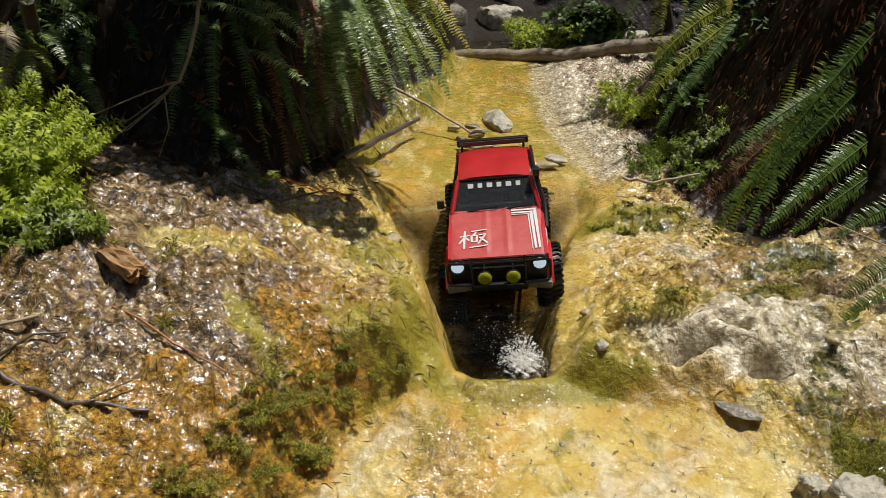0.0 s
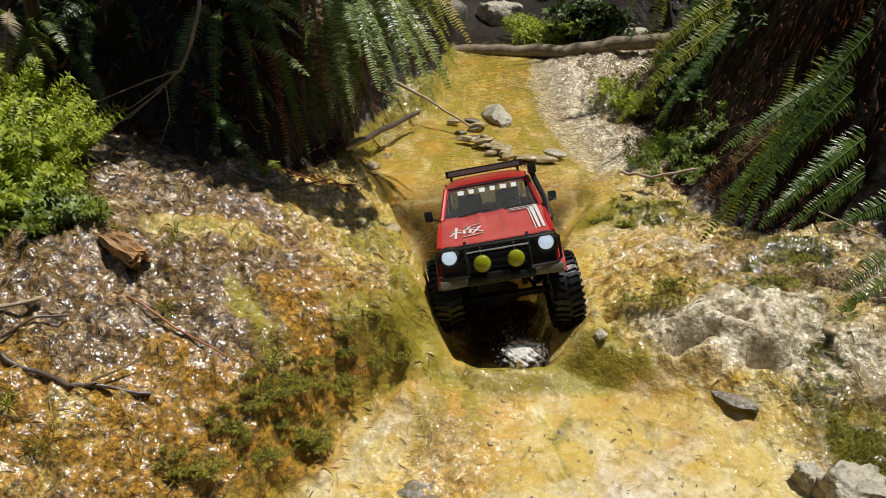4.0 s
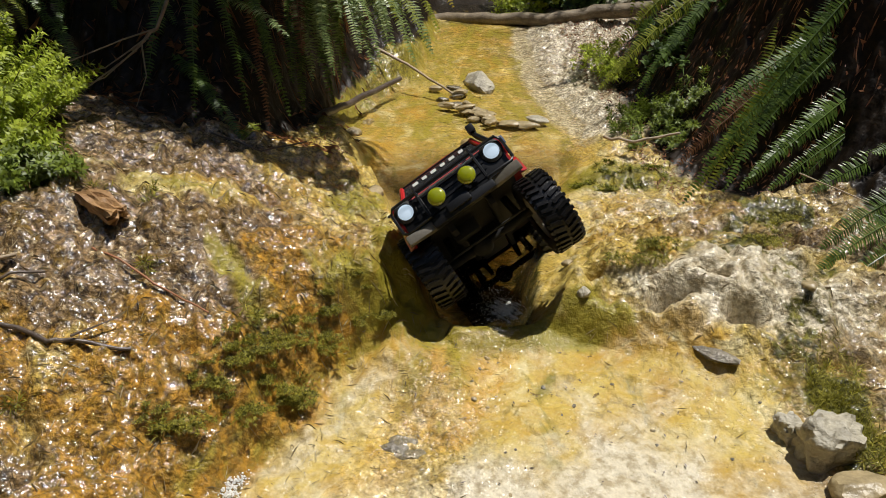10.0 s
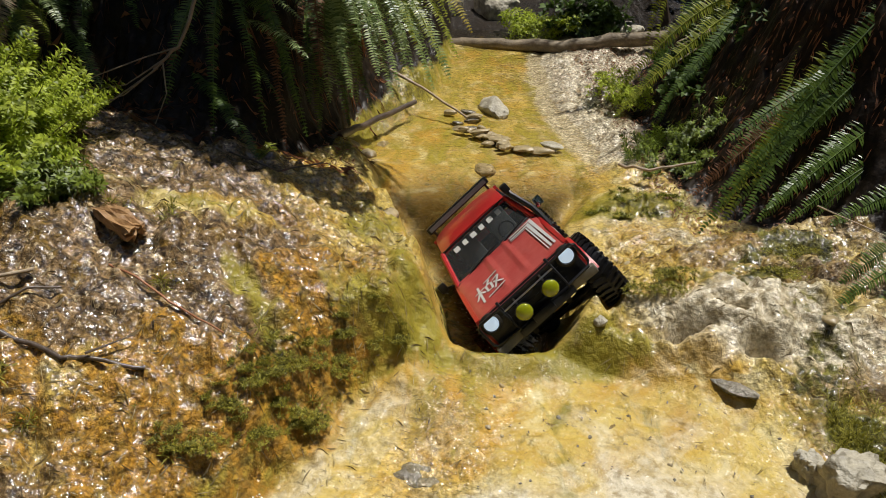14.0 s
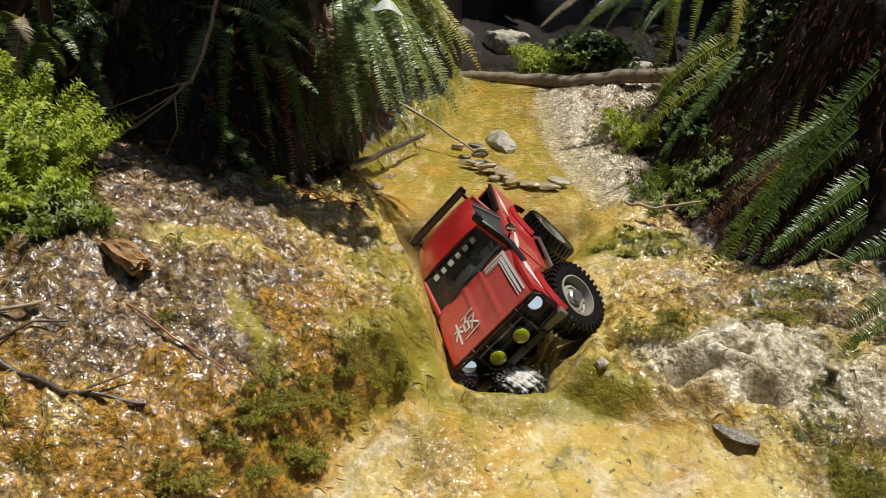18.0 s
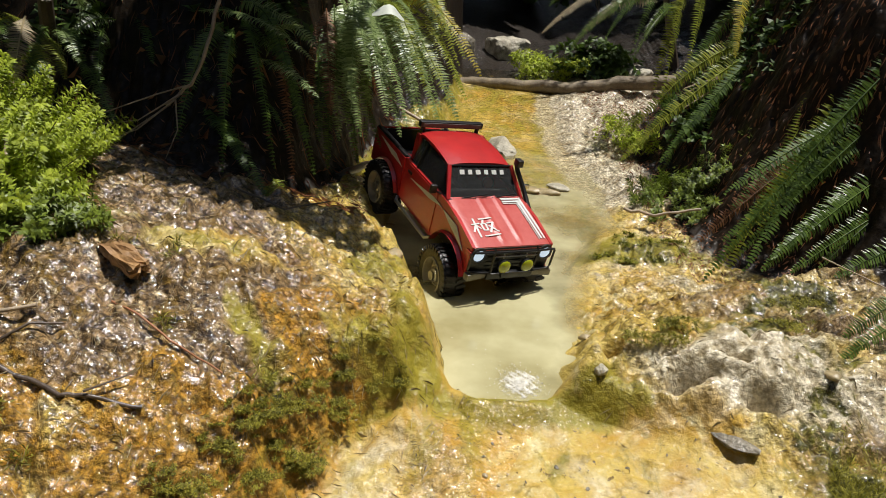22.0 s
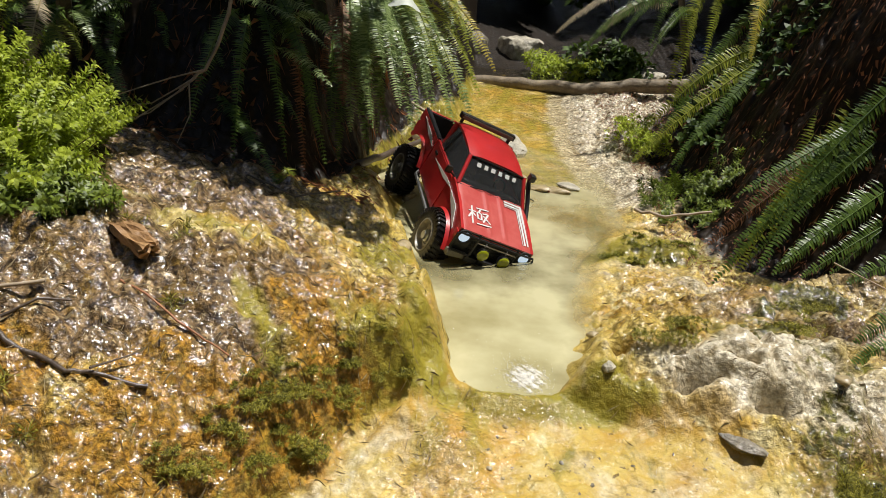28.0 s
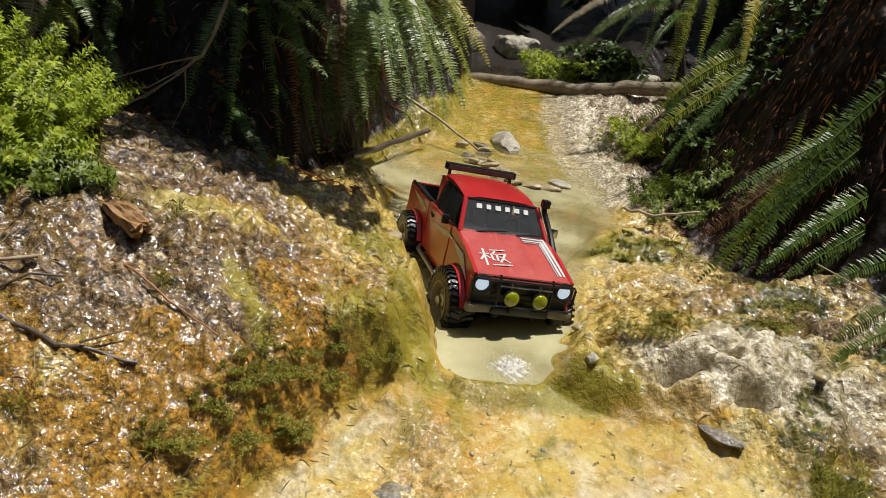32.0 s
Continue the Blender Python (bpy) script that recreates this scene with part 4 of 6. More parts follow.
fern((1.05, 1.55, 0.55), "large sword fern with long arching fronds on the bank", 0.043, 6, (
    (M_FROND, (0.99, 1.5, 0.64), (0.52, 1.27, 0.136), 0.1),
    (M_FROND, (1.05, 1.5, 0.57), (0.594, 1.3, 0.184), 0.1),
    (M_FROND, (1.06, 1.45, 0.43), (0.614, 1.24, 0.177), 0.08),
    (M_FROND, (1.01, 1.48, 0.5), (0.581, 1.36, 0.188), 0.1),
    (M_FROND_DEAD, (0.91, 1.55, 0.42), (0.546, 1.4, 0.166), 0.08),
    (M_FROND, (1.04, 1.4, 0.34), (0.67, 1.24, 0.176), 0.08),
    (M_FROND, (1.08, 1.6, 0.66), (0.73, 1.45, 0.293), 0.12),
    (M_FROND, (1.04, 1.3, 0.27), (0.732, 1.2, 0.189), 0.1),
    (M_FROND_LIME, (0.98, 1.6, 0.59), (0.571, 1.33, 0.138), 0.12),
))
fern((1.12, 1.62, 0.62), "large sword fern behind another on the bank", 0.040, 4, (
    (M_FROND, (0.96, 1.55, 0.60), (0.599, 1.280, 0.158), 0.1),
    (M_FROND, (1.10, 1.47, 0.58), (0.638, 1.354, 0.229), 0.1),
    (M_FROND, (1.03, 1.48, 0.39), (0.627, 1.242, 0.201), 0.08),
    (M_FROND, (1.00, 1.52, 0.49), (0.577, 1.391, 0.277), 0.1),
    (M_FROND, (0.87, 1.56, 0.41), (0.619, 1.441, 0.228), 0.08),
    (M_FROND, (1.04, 1.41, 0.38), (0.731, 1.257, 0.182), 0.08),
    (M_FROND, (1.12, 1.60, 0.63), (0.842, 1.519, 0.359), 0.12),
    (M_FROND, (1.08, 1.28, 0.26), (0.835, 1.216, 0.258), 0.1),
    (M_FROND_LIME, (0.94, 1.62, 0.61), (0.684, 1.431, 0.183), 0.12),
))
fern((0.88, 2.2, 0.66), "sword fern with yellow-green and golden fronds on the bank", 0.034, 6, (
    (M_FROND, (0.92, 2.2, 0.69), (0.573, 1.95, 0.291), 0.15),
    (M_FROND, (0.9, 2.15, 0.64), (0.578, 1.85, 0.152), 0.12),
    (M_FROND_LIME, (0.72, 2.3, 0.71), (0.616, 2.05, 0.353), 0.35),
    (M_FROND_LIME, (0.77, 2.3, 0.71), (0.674, 2.05, 0.447), 0.4),
    (M_FROND, (0.86, 2.1, 0.58), (0.649, 1.8, 0.174), 0.12),
    (M_FROND_GOLD, (0.82, 2.15, 0.69), (0.76, 1.95, 0.484), 0.2),
    (M_FROND, (0.72, 2.4, 0.71), (0.541, 2.15, 0.483), 0.4),
    (M_FROND_LIME, (0.82, 2.25, 0.72), (0.682, 2.1, 0.592), 0.4),
    (M_FROND, (0.9, 2.0, 0.56), (0.564, 1.8, 0.228), 0.1),
    (M_FROND_LIME, (0.85, 2.0, 0.51), (0.456, 1.78, 0.232), 0.1),
))
fern((0.98, 2.1, 0.62), "dead red-brown fern hanging down the bank", 0.03, 0, (
    (M_FROND_DEAD, (0.96, 2.1, 0.646), (0.814, 1.85, 0.373), 0.12),
    (M_FROND_DEAD, (1.025, 2.05, 0.609), (0.885, 1.8, 0.3), 0.12),
    (M_FROND_DEAD, (1.071, 2.0, 0.63), (0.93, 1.75, 0.373), 0.12),
    (M_FROND_DEAD, (1.115, 1.9, 0.598), (0.973, 1.7, 0.427), 0.12),
    (M_FROND_DEAD, (0.931, 2.2, 0.607), (0.802, 1.95, 0.398), 0.12),
    (M_FROND_DEAD, (1.051, 1.95, 0.503), (0.911, 1.75, 0.226), 0.12),
    (M_FROND_DEAD, (0.998, 2.0, 0.448), (0.856, 1.8, 0.176), 0.12),
    (M_FROND_DEAD, (1.153, 1.9, 0.516), (0.956, 1.7, 0.344), 0.12),
    (M_FROND_DEAD, (0.967, 2.1, 0.494), (0.842, 1.9, 0.208), 0.12),
    (M_FROND_DEAD, (1.152, 2.1, 0.643), (0.944, 1.9, 0.474), 0.12),
))
fern((0.85, 3.0, 0.58), "fern beyond the fallen log, sunlight put into its pale fronds", 0.036, 5, (
    # straw colour here stands for sun on the fronds
    (M_FROND_PALE, (0.83, 3.0, 0.62), (0.346, 2.75, 0.442), 0.25),
    (M_FROND, (0.84, 3.0, 0.58), (0.449, 2.7, 0.401), 0.25),
    (M_FROND_PALE, (0.81, 2.95, 0.56), (0.511, 2.8, 0.446), 0.3),
    (M_FROND, (0.88, 2.9, 0.55), (0.671, 2.65, 0.376), 0.3),
    (M_FROND, (0.86, 2.95, 0.63), (0.576, 2.7, 0.449), 0.3),
    (M_FROND, (0.73, 3.0, 0.7), (0.37, 2.8, 0.536), 0.3),
))
fern((0.82, 1.03, 0.2), "small fern at the edge of the wet rock", 0.03, 0, (
    (M_FROND, (0.79, 1.02, 0.22), (0.614, 0.95, 0.144), 0.15),
    (M_FROND, (0.81, 1.0, 0.19), (0.629, 0.92, 0.125), 0.15),
    (M_FROND, (0.81, 1.05, 0.25), (0.648, 1.0, 0.168), 0.15),
))

def spray_bush(label, centre, spread, stems, tall, mat=M_BUSH, name="bush"):
    """A feathery bush: many arching stems, each with whorls of narrow leaves along it."""
    rng = random.Random(label + str(centre))
    root = new(name)
    root.location = (centre[0], centre[1], ground_at(*centre))
    tagged(root, label, name.replace("creeping_", ""), "bushes on the rock" if name == "bush" else "")
    o = root.location
    verts, faces = [], []
    for k in range(stems):
        a, r = rng.random() * 6.283, rng.random() ** 0.6
        fx, fy = o.x + math.cos(a) * r * spread[0], o.y + math.sin(a) * r * spread[1]
        foot = Vector((fx, fy, roughly_ground(fx, fy) - 0.005)) - o
        h = tall * rng.uniform(0.45, 1.1) * (1.1 - 0.5 * r)
        lean = Vector((math.cos(a) * r * 0.6 + rng.gauss(0, 0.25), math.sin(a) * r * 0.6 + rng.gauss(0, 0.25) - 0.1, 1)).normalized()
        tip = foot + lean * h
        bend = Vector((lean.x, lean.y, 0)) * h * 0.5 - Vector((0, 0, h * 0.12))
        path = [foot.lerp(tip, u) + bend * u * u for u in (0, 0.25, 0.5, 0.75, 1)]
        if k % 6 == 0:
            part("stem", tube(bmesh.new(), path, 0.0016, 5, 0.4), M_STALK, root)
        for i in range(int(h / 0.0095)):
            u = 0.25 + 0.75 * i * 0.0095 / h
            if u > 1:
                break
            p = foot.lerp(tip, u) + bend * u * u
            axis = (tip - foot + bend * 2 * u).normalized()
            side = axis.orthogonal().normalized()
            for j in range(6):
                b = 6.283 * (j + rng.random() * 0.5) / 6 + i
                out = side * math.cos(b) + axis.cross(side) * math.sin(b)
                way = (out + axis * rng.uniform(0.2, 0.8)).normalized()
                leaf_fan(verts, faces, p, way, (axis - way * axis.dot(way)).normalized(), 0.019 * (1.15 - 0.5 * u) * rng.uniform(0.7, 1.15), 0.0048, rng)
    from_arrays("foliage", verts, faces, mat).parent = root


spray_bush("feathery yellow-green bush at the top of the wet rock", (-0.74, 1.08), (0.16, 0.14), 210, 0.20)
spray_bush("low feathery yellow-green bush beside the wet rock", (-0.64, 0.95), (0.09, 0.09), 80, 0.12)
spray_bush("tall feathery yellow-green bush against the bank", (-0.88, 1.16), (0.13, 0.10), 110, 0.24)
# the bush's shaded foot: shade is put in by the darker leaf colour
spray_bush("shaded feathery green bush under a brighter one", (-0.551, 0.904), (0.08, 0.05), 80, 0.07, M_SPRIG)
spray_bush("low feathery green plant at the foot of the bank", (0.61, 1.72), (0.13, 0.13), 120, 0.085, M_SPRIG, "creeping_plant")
leaf_cloud("creeping_plant", "dark leafy plant on the shaded bank", "plant", M_IVY, (0.78, 1.95, 0.32), (0.2, 0.2, 0.12), 380, 0.030, 0.014, 3)
leaf_cloud("creeping_plant", "dark leafy plant on the shaded bank", "plant", M_IVY, (-0.62, 1.75, 0.55), (0.30, 0.2, 0.18), 420, 0.03, 0.016, 3)
leaf_cloud("moss_cushion", "bright lime moss cushion beyond the log", "moss", M_BUSH, (0.43, 3.02, 0.27), (0.15, 0.11, 0.075), 420, 0.022, 0.006, 0, None, "moss cushions")
leaf_cloud("moss_cushion", "lime moss cushion at the foot of the ferns", "moss", M_BUSH, (0.56, 2.12, 0.22), (0.08, 0.12, 0.05), 260, 0.018, 0.005, 0, None, "moss cushions")
leaf_cloud("creeping_plant", "green leafy plant beyond the log", "plant", M_IVY, (0.60, 3.02, 0.30), (0.16, 0.12, 0.09), 260, 0.035, 0.018, 2)
leaf_cloud("grass_tuft", "fine green water grass at the edge of the rock", "grass", M_MOSS, (0.57, 0.66, 0.085), (0.06, 0.15, 0.018), 800, 0.020, 0.0012)
for wx, wy, rx, ry in ((0.36, 1.44, 0.035, 0.014), (0.44, 1.475, 0.05, 0.016), (0.47, 1.42, 0.03, 0.012), (0.53, 1.48, 0.03, 0.014), (0.40, 1.40, 0.022, 0.010), (0.42, 1.52, 0.03, 0.012)):
    leaf_cloud("water_weed", "yellow-green water weed lying in the shallow shelf", "water weed", M_WEED, (wx, wy, WATER - 0.001), (rx, ry, 0.002), 70, 0.008, 0.0020, 0, None, "water weed")
MOSSES = ((-0.207, 0.733, 0.045, 0.022), (-0.174, 0.774, 0.05, 0.02), (-0.135, 0.804, 0.035, 0.018), (-0.066, 0.852, 0.03, 0.018), (-0.187, 0.714, 0.045, 0.02), (-0.161, 0.716, 0.03, 0.018), (-0.218, 0.705, 0.035, 0.02), (-0.217, 0.66, 0.05, 0.02), (-0.282, 0.625, 0.05, 0.02), (-0.247, 0.668, 0.03, 0.015), (-0.122, 0.837, 0.02, 0.012), (0.33, 0.945, 0.05, 0.025), (0.37, 0.985, 0.035, 0.02), (0.62, 1.1, 0.05, 0.04), (0.55, 1.0, 0.05, 0.02))
for mx, my, rx, ry in MOSSES:
    leaf_cloud("moss_cushion", "dark olive moss on the wet rock face", "moss", M_MOSS, (mx, my, ground_at(mx, my) + 0.004), (rx, ry, 0.007), 300, 0.0050, 0.0012, 0, None, "moss cushions")
for k, (sx, sy, sz, rx, ry, rz) in enumerate(((-0.2, 4.1, 0.75, 0.6, 0.3, 0.4), (0.9, 4.4, 0.8, 0.7, 0.3, 0.4), (1.7, 3.7, 0.9, 0.5, 0.4, 0.45), (-1.0, 3.2, 1.0, 0.5, 0.4, 0.35), (0.3, 5.4, 1.2, 1.1, 0.4, 0.7))):
    leaf_cloud("shrub", "dark leafy shrub in the forest behind the creek", "shrub", M_IVY, (sx, sy, sz), (rx, ry, rz), 520, 0.07, 0.04, 5, None, "forest shrubs")


# ---- sticks, log and stones ----
def stick(name, label, category, path, radius, mat, taper=0.6, twigs=(), group=""):
    bm = bmesh.new()
    rng = random.Random(label + str(path[0]))
    o = Vector(path[0])
    pts = []
    for a, b in zip(path, path[1:]):
        for k in range(4):
            u = k / 4
            p = Vector(a) * (1 - u) + Vector(b) * u - o
            pts.append(p + Vector((rng.gauss(0, 1), rng.gauss(0, 1), rng.gauss(0, 1))) * min(radius * 0.35, 0.0025))
    pts.append(Vector(path[-1]) - o)
    tube(bm, pts, radius, 10, taper)
    ob = tagged(part(name, bm, mat), label, category, group)
    ob.location = o
    for t in twigs:
        bm = bmesh.new()
        tube(bm, [Vector(p) - o for p in t], radius * 0.45, 6, 0.4)
        part("side_twig", bm, mat, ob)
    return ob


def on_ground(pts, lift):
    return [(x, y, ground_at(x, y) + lift) for x, y in pts]


stick("fallen_log", "pale barked fallen log lying across the creek", "log", ((-0.05, 2.95, 0.20), (0.10, 2.93, 0.215), (0.30, 2.86, 0.225), (0.48, 2.80, 0.235), (0.66, 2.78, 0.265), (0.86, 2.72, 0.29)), 0.024, M_BARK, 1.15)
stick("stick", "dark wet stick lying on the mossy rock", "stick", on_ground(((-0.51, 0.68), (-0.482, 0.672), (-0.41, 0.656), (-0.379, 0.66), (-0.33, 0.673)), 0.005), 0.0034, M_WET_TWIG, 0.7, (on_ground(((-0.384, 0.656), (-0.35, 0.70)), 0.012),), "sticks on the rock")
stick("twig", "thin reddish twig lying on wet rock", "twig", on_ground(((-0.407, 0.79), (-0.368, 0.775), (-0.322, 0.751), (-0.290, 0.752), (-0.257, 0.735)), 0.009), 0.0016, M_LITTER, 0.7, (), "sticks on the rock")
stick("stick", "straight pale stick at the edge of the rock", "stick", on_ground(((-0.56, 0.708), (-0.54, 0.712), (-0.467, 0.736)), 0.014), 0.0026, M_TWIG, 0.9, (), "sticks on the rock")
stick("twig", "thin dark twig at the edge of the rock", "twig", on_ground(((-0.497, 0.691), (-0.465, 0.714), (-0.44, 0.736)), 0.008), 0.002, M_WET_TWIG, 0.7, (), "sticks on the rock")
stick("branch", "thin bare branch leaning over the creek", "branch", ((-0.14, 2.15, 0.26), (-0.041, 2.1, 0.22), (0.09, 2.0, 0.16)), 0.005, M_TWIG, 0.6)
stick("branch", "dark rotten branch along the foot of the bank", "branch", ((-0.25, 1.62, 0.20), (-0.19, 1.83, 0.175), (-0.06, 2.05, 0.19)), 0.011, M_WET_TWIG, 0.6)
stick("root", "thin pale root along the foot of the bank", "root", ((0.44, 1.62, 0.155), (0.50, 1.57, 0.160), (0.60, 1.56, 0.185)), 0.004, M_TWIG, 0.7)
stick("twig", "thin pale twig in front of the ferns", "twig", ((0.72, 1.24, 0.21), (0.82, 1.10, 0.19)), 0.0014, M_TWIG, 0.8)
stick("twig", "pale twig at the foot of the bush", "twig", ((-0.605, 0.93, 0.34), (-0.655, 1.04, 0.42)), 0.005, M_TWIG, 0.7)
stick("twig", "thin dark twig at the top of the wet rock", "twig", on_ground(((-0.36, 1.19), (-0.267, 1.139), (-0.209, 1.25)), 0.01), 0.0022, M_WET_TWIG, 0.7)
stick("dead_branch", "bare dead branch with curved twigs on the shaded bank", "branch", ((-0.44, 1.42, 0.60), (-0.455, 1.35, 0.50), (-0.475, 1.33, 0.455), (-0.52, 1.31, 0.42)), 0.0038, M_TWIG, 0.7, (
    ((-0.475, 1.33, 0.455), (-0.529, 1.30, 0.44), (-0.624, 1.27, 0.405), (-0.645, 1.26, 0.385)), ((-0.49, 1.32, 0.44), (-0.56, 1.28, 0.395), (-0.66, 1.25, 0.385)),
    ((-0.51, 1.31, 0.42), (-0.59, 1.27, 0.365), (-0.66, 1.24, 0.345), (-0.68, 1.22, 0.325)), ((-0.50, 1.31, 0.43), (-0.56, 1.27, 0.38), (-0.62, 1.25, 0.36)), ((-0.50, 1.31, 0.43), (-0.49, 1.28, 0.38), (-0.51, 1.26, 0.33))))


def stone(name, label, centre, size, mat, seed=0, turn=0.0, group="", tilt=0.0, rough=0.16, category="stone", boxy=False):
    bm = bmesh.new()
    bmesh.ops.create_icosphere(bm, subdivisions=4 if boxy else 3 if max(size) > 0.01 else 2, radius=1)
    rng = random.Random(seed)
    cuts = [Vector((rng.gauss(0, 1), rng.gauss(0, 1), rng.gauss(0, 1))).normalized() for _ in range(7)]
    for v in bm.verts:
        p = v.co.copy()
        if boxy:
            p /= (abs(p.x) ** 8 + abs(p.y) ** 8 + abs(p.z) ** 8) ** 0.125
        for c in () if boxy else cuts:
            over = p.dot(c) - 0.68
            if over > 0:
                p -= c * over * 0.9
        p *= 1 + rough * noise.fractal(p * 1.7 + Vector((seed * 3.1, 0, 0)), 1.0, 2.0, 4)
        v.co = Vector((p.x * size[0], p.y * size[1], p.z * size[2]))
    ob = tagged(part(name, bm, mat), label, category, group)
    ob.matrix_world = Matrix.Translation(centre) @ pose(0, 0, 0, tilt, tilt * 0.6, math.degrees(turn))
    return ob


slab_rng = random.Random(31)
for k in range(30):
    u = slab_rng.random()
    sx, sy = 0.075 + 0.10 * u + slab_rng.gauss(0, 0.028), 2.06 - 0.27 * u + slab_rng.gauss(0, 0.03) + (0.06 if k % 4 == 0 else 0)
    r, h = slab_rng.uniform(0.012, 0.030), slab_rng.uniform(0.009, 0.017)
    stone("flat_stone", "flat grey-tan slab of stone heaped in the creek", (sx, sy, ground_at(sx, sy) + h * 0.4 + 0.006 * (k % 3)), (r * 1.3, r * 0.75, h * 0.6), M_STONE if k % 3 else M_DARK_STONE, 10 + k, slab_rng.uniform(-0.9, 0.5), "flat stones in the creek", slab_rng.uniform(-9, 9))
stone("rounded_stone", "rounded ochre stone under the creek's surface", (0.122, 1.72, ground_at(0.122, 1.72)), (0.030, 0.034, 0.016), M_STONE, 44, 0.4)
stone("flat_stone", "flat tan slab of stone in the creek beside another", (0.276, 1.806, ground_at(0.276, 1.806) + 0.010), (0.042, 0.022, 0.011), M_STONE, 41, -0.5, "flat stones in the creek")
stone("flat_stone", "pale flat stone leaning on another in the creek", (0.312, 1.836, ground_at(0.31, 1.83) + 0.014), (0.034, 0.019, 0.012), M_WHITE_STONE, 42, -0.5, "flat stones in the creek", 8)
stone("pale_stone", "pale cream stone in the shallow creek", (0.178, 2.16, ground_at(0.178, 2.16) + 0.01), (0.044, 0.085, 0.034), M_WHITE_STONE, 43, 0.25)
stone("rock", "pale cream rock with a broken flat top", (0.497, 0.640, ground_at(0.497, 0.640) + 0.017), (0.034, 0.026, 0.030), M_WHITE_STONE, 51, 0.12, "", 6, 0.24, "rock", True)
stone("rock", "small pale rock beside a larger one", (0.464, 0.672, ground_at(0.464, 0.672) + 0.006), (0.013, 0.016, 0.015), M_WHITE_STONE, 52, 0.2, "", 0, 0.25, "rock", True)
stone("rock", "broken reddish and pale rock beside a larger one", (0.507, 0.575, ground_at(0.507, 0.575) + 0.006), (0.038, 0.028, 0.018), M_STONE, 53, 0.2, "", 0, 0.2, "rock")
stone("wet_stone", "dark glinting wet stone on the ochre rock", (-0.015, 0.672, ground_at(-0.015, 0.672) - 0.008), (0.038, 0.022, 0.014), M_DARK_STONE, 54, -0.2, "", 0, 0.45)
stone("wet_stone", "dark grey slab set in the wet rock", (0.410, 0.803, ground_at(0.410, 0.803) - 0.0075), (0.040, 0.018, 0.008), M_DARK_STONE, 55, -0.65, "", 0, 0.35)
stone("pebble", "small white pebble on the edge of the pool", (0.245, 0.900, ground_at(0.245, 0.900) - 0.006), (0.013, 0.012, 0.010), M_WHITE_STONE, 56)
stone("boulder", "pale grey boulder in the shade upstream", (0.27, 3.36, 0.275), (0.08, 0.08, 0.075), M_WHITE_STONE, 57, 0.4, "", 0, 0.14, "boulder", True)
stone("boulder", "dark boulder in the shade upstream", (0.02, 3.35, 0.29), (0.12, 0.1, 0.08), M_DARK_STONE, 58, 0.9, "", 0, 0.2, "boulder")
stone("boulder", "pale boulder under the ferns upstream", (0.78, 2.98, 0.27), (0.07, 0.06, 0.05), M_WHITE_STONE, 59, 0.9, "", 0, 0.2, "boulder")
for k, (sx, sy, r) in enumerate(((0.132, 1.722, 0.026), (-0.09, 1.199, 0.026), (-0.176, 1.777, 0.03), (-0.215, 1.752, 0.022), (0.355, 1.163, 0.012), (0.567, 0.874, 0.014), (0.249, 1.036, 0.012), (-0.14, 1.86, 0.02), (0.33, 1.34, 0.012))):
    stone("pebble", "rounded ochre stone half sunk in the creek bed", (sx, sy, ground_at(sx, sy) - r * 0.1), (r, r * 0.8, r * 0.6), M_STONE, 70 + k, k, "pebbles")
pebble_rng = random.Random(12)
for k in range(22):
    sx, sy, r = pebble_rng.uniform(0.06, 0.46), pebble_rng.uniform(0.52, 0.83), pebble_rng.uniform(0.0015, 0.004)
    stone("pebble", "tiny dark pebble on the ochre rock", (sx, sy, ground_at(sx, sy) + r * 0.1), (r * 1.3, r, r * 0.7), M_DARK_STONE if k % 3 else M_STONE, 90 + k, k, "pebbles")

# the broken piece of wood
bm = bmesh.new()
rng = random.Random(5)
box(bm, (0, 0, 0), (0.076, 0.026, 0.018))
bmesh.ops.subdivide_edges(bm, edges=bm.edges[:], cuts=4, use_grid_fill=True)
for v in bm.verts:
    v.co += Vector((rng.gauss(0, 0.0035) if abs(v.co.x) > 0.03 else 0, rng.gauss(0, 0.0014), rng.gauss(0, 0.0016)))
chip = tagged(part("wood_chip", bm, M_CHIP, None, "", False), "broken orange-brown piece of rotten wood on the rock", "wood")
chip.matrix_world = Matrix.Translation((-0.413, 0.852, ground_at(-0.413, 0.852) + 0.011)) @ pose(0, 0, 0, 4, 8, -38)


def scatter(name, label, category, mat, count, region, length, width, seed, lift=0.001):
    """Loose slivers lying about: needles, grass blades and bits of bark."""
    rng = random.Random(seed)
    verts, faces = [], []
    while len(faces) < count * 2:
        x, y = region(rng)
        a, l = rng.random() * 6.28, length * rng.uniform(0.4, 1.3)
        dx, dy = math.cos(a) * l / 2, math.sin(a) * l / 2
        verts.extend(((x - dx, y - dy, 0), (x + dx, y + dy, 0), (x - dy / l * width, y + dx / l * width, 0)))
        k = len(verts) - 3
        verts.append((x + dy / l * width, y - dx / l * width, 0))
        faces.extend(((k, k + 3, k + 1), (k, k + 1, k + 2)))
    arr = np.array(verts)
    arr[:, 2] = surface(arr[:, 0], arr[:, 1]) + lift + np.repeat([rng.random() * 0.003 for _ in range(len(verts) // 4)], 4)
    ob = from_arrays(name, arr.tolist(), faces, mat)
    return tagged(ob, label, category, kind="stuff")


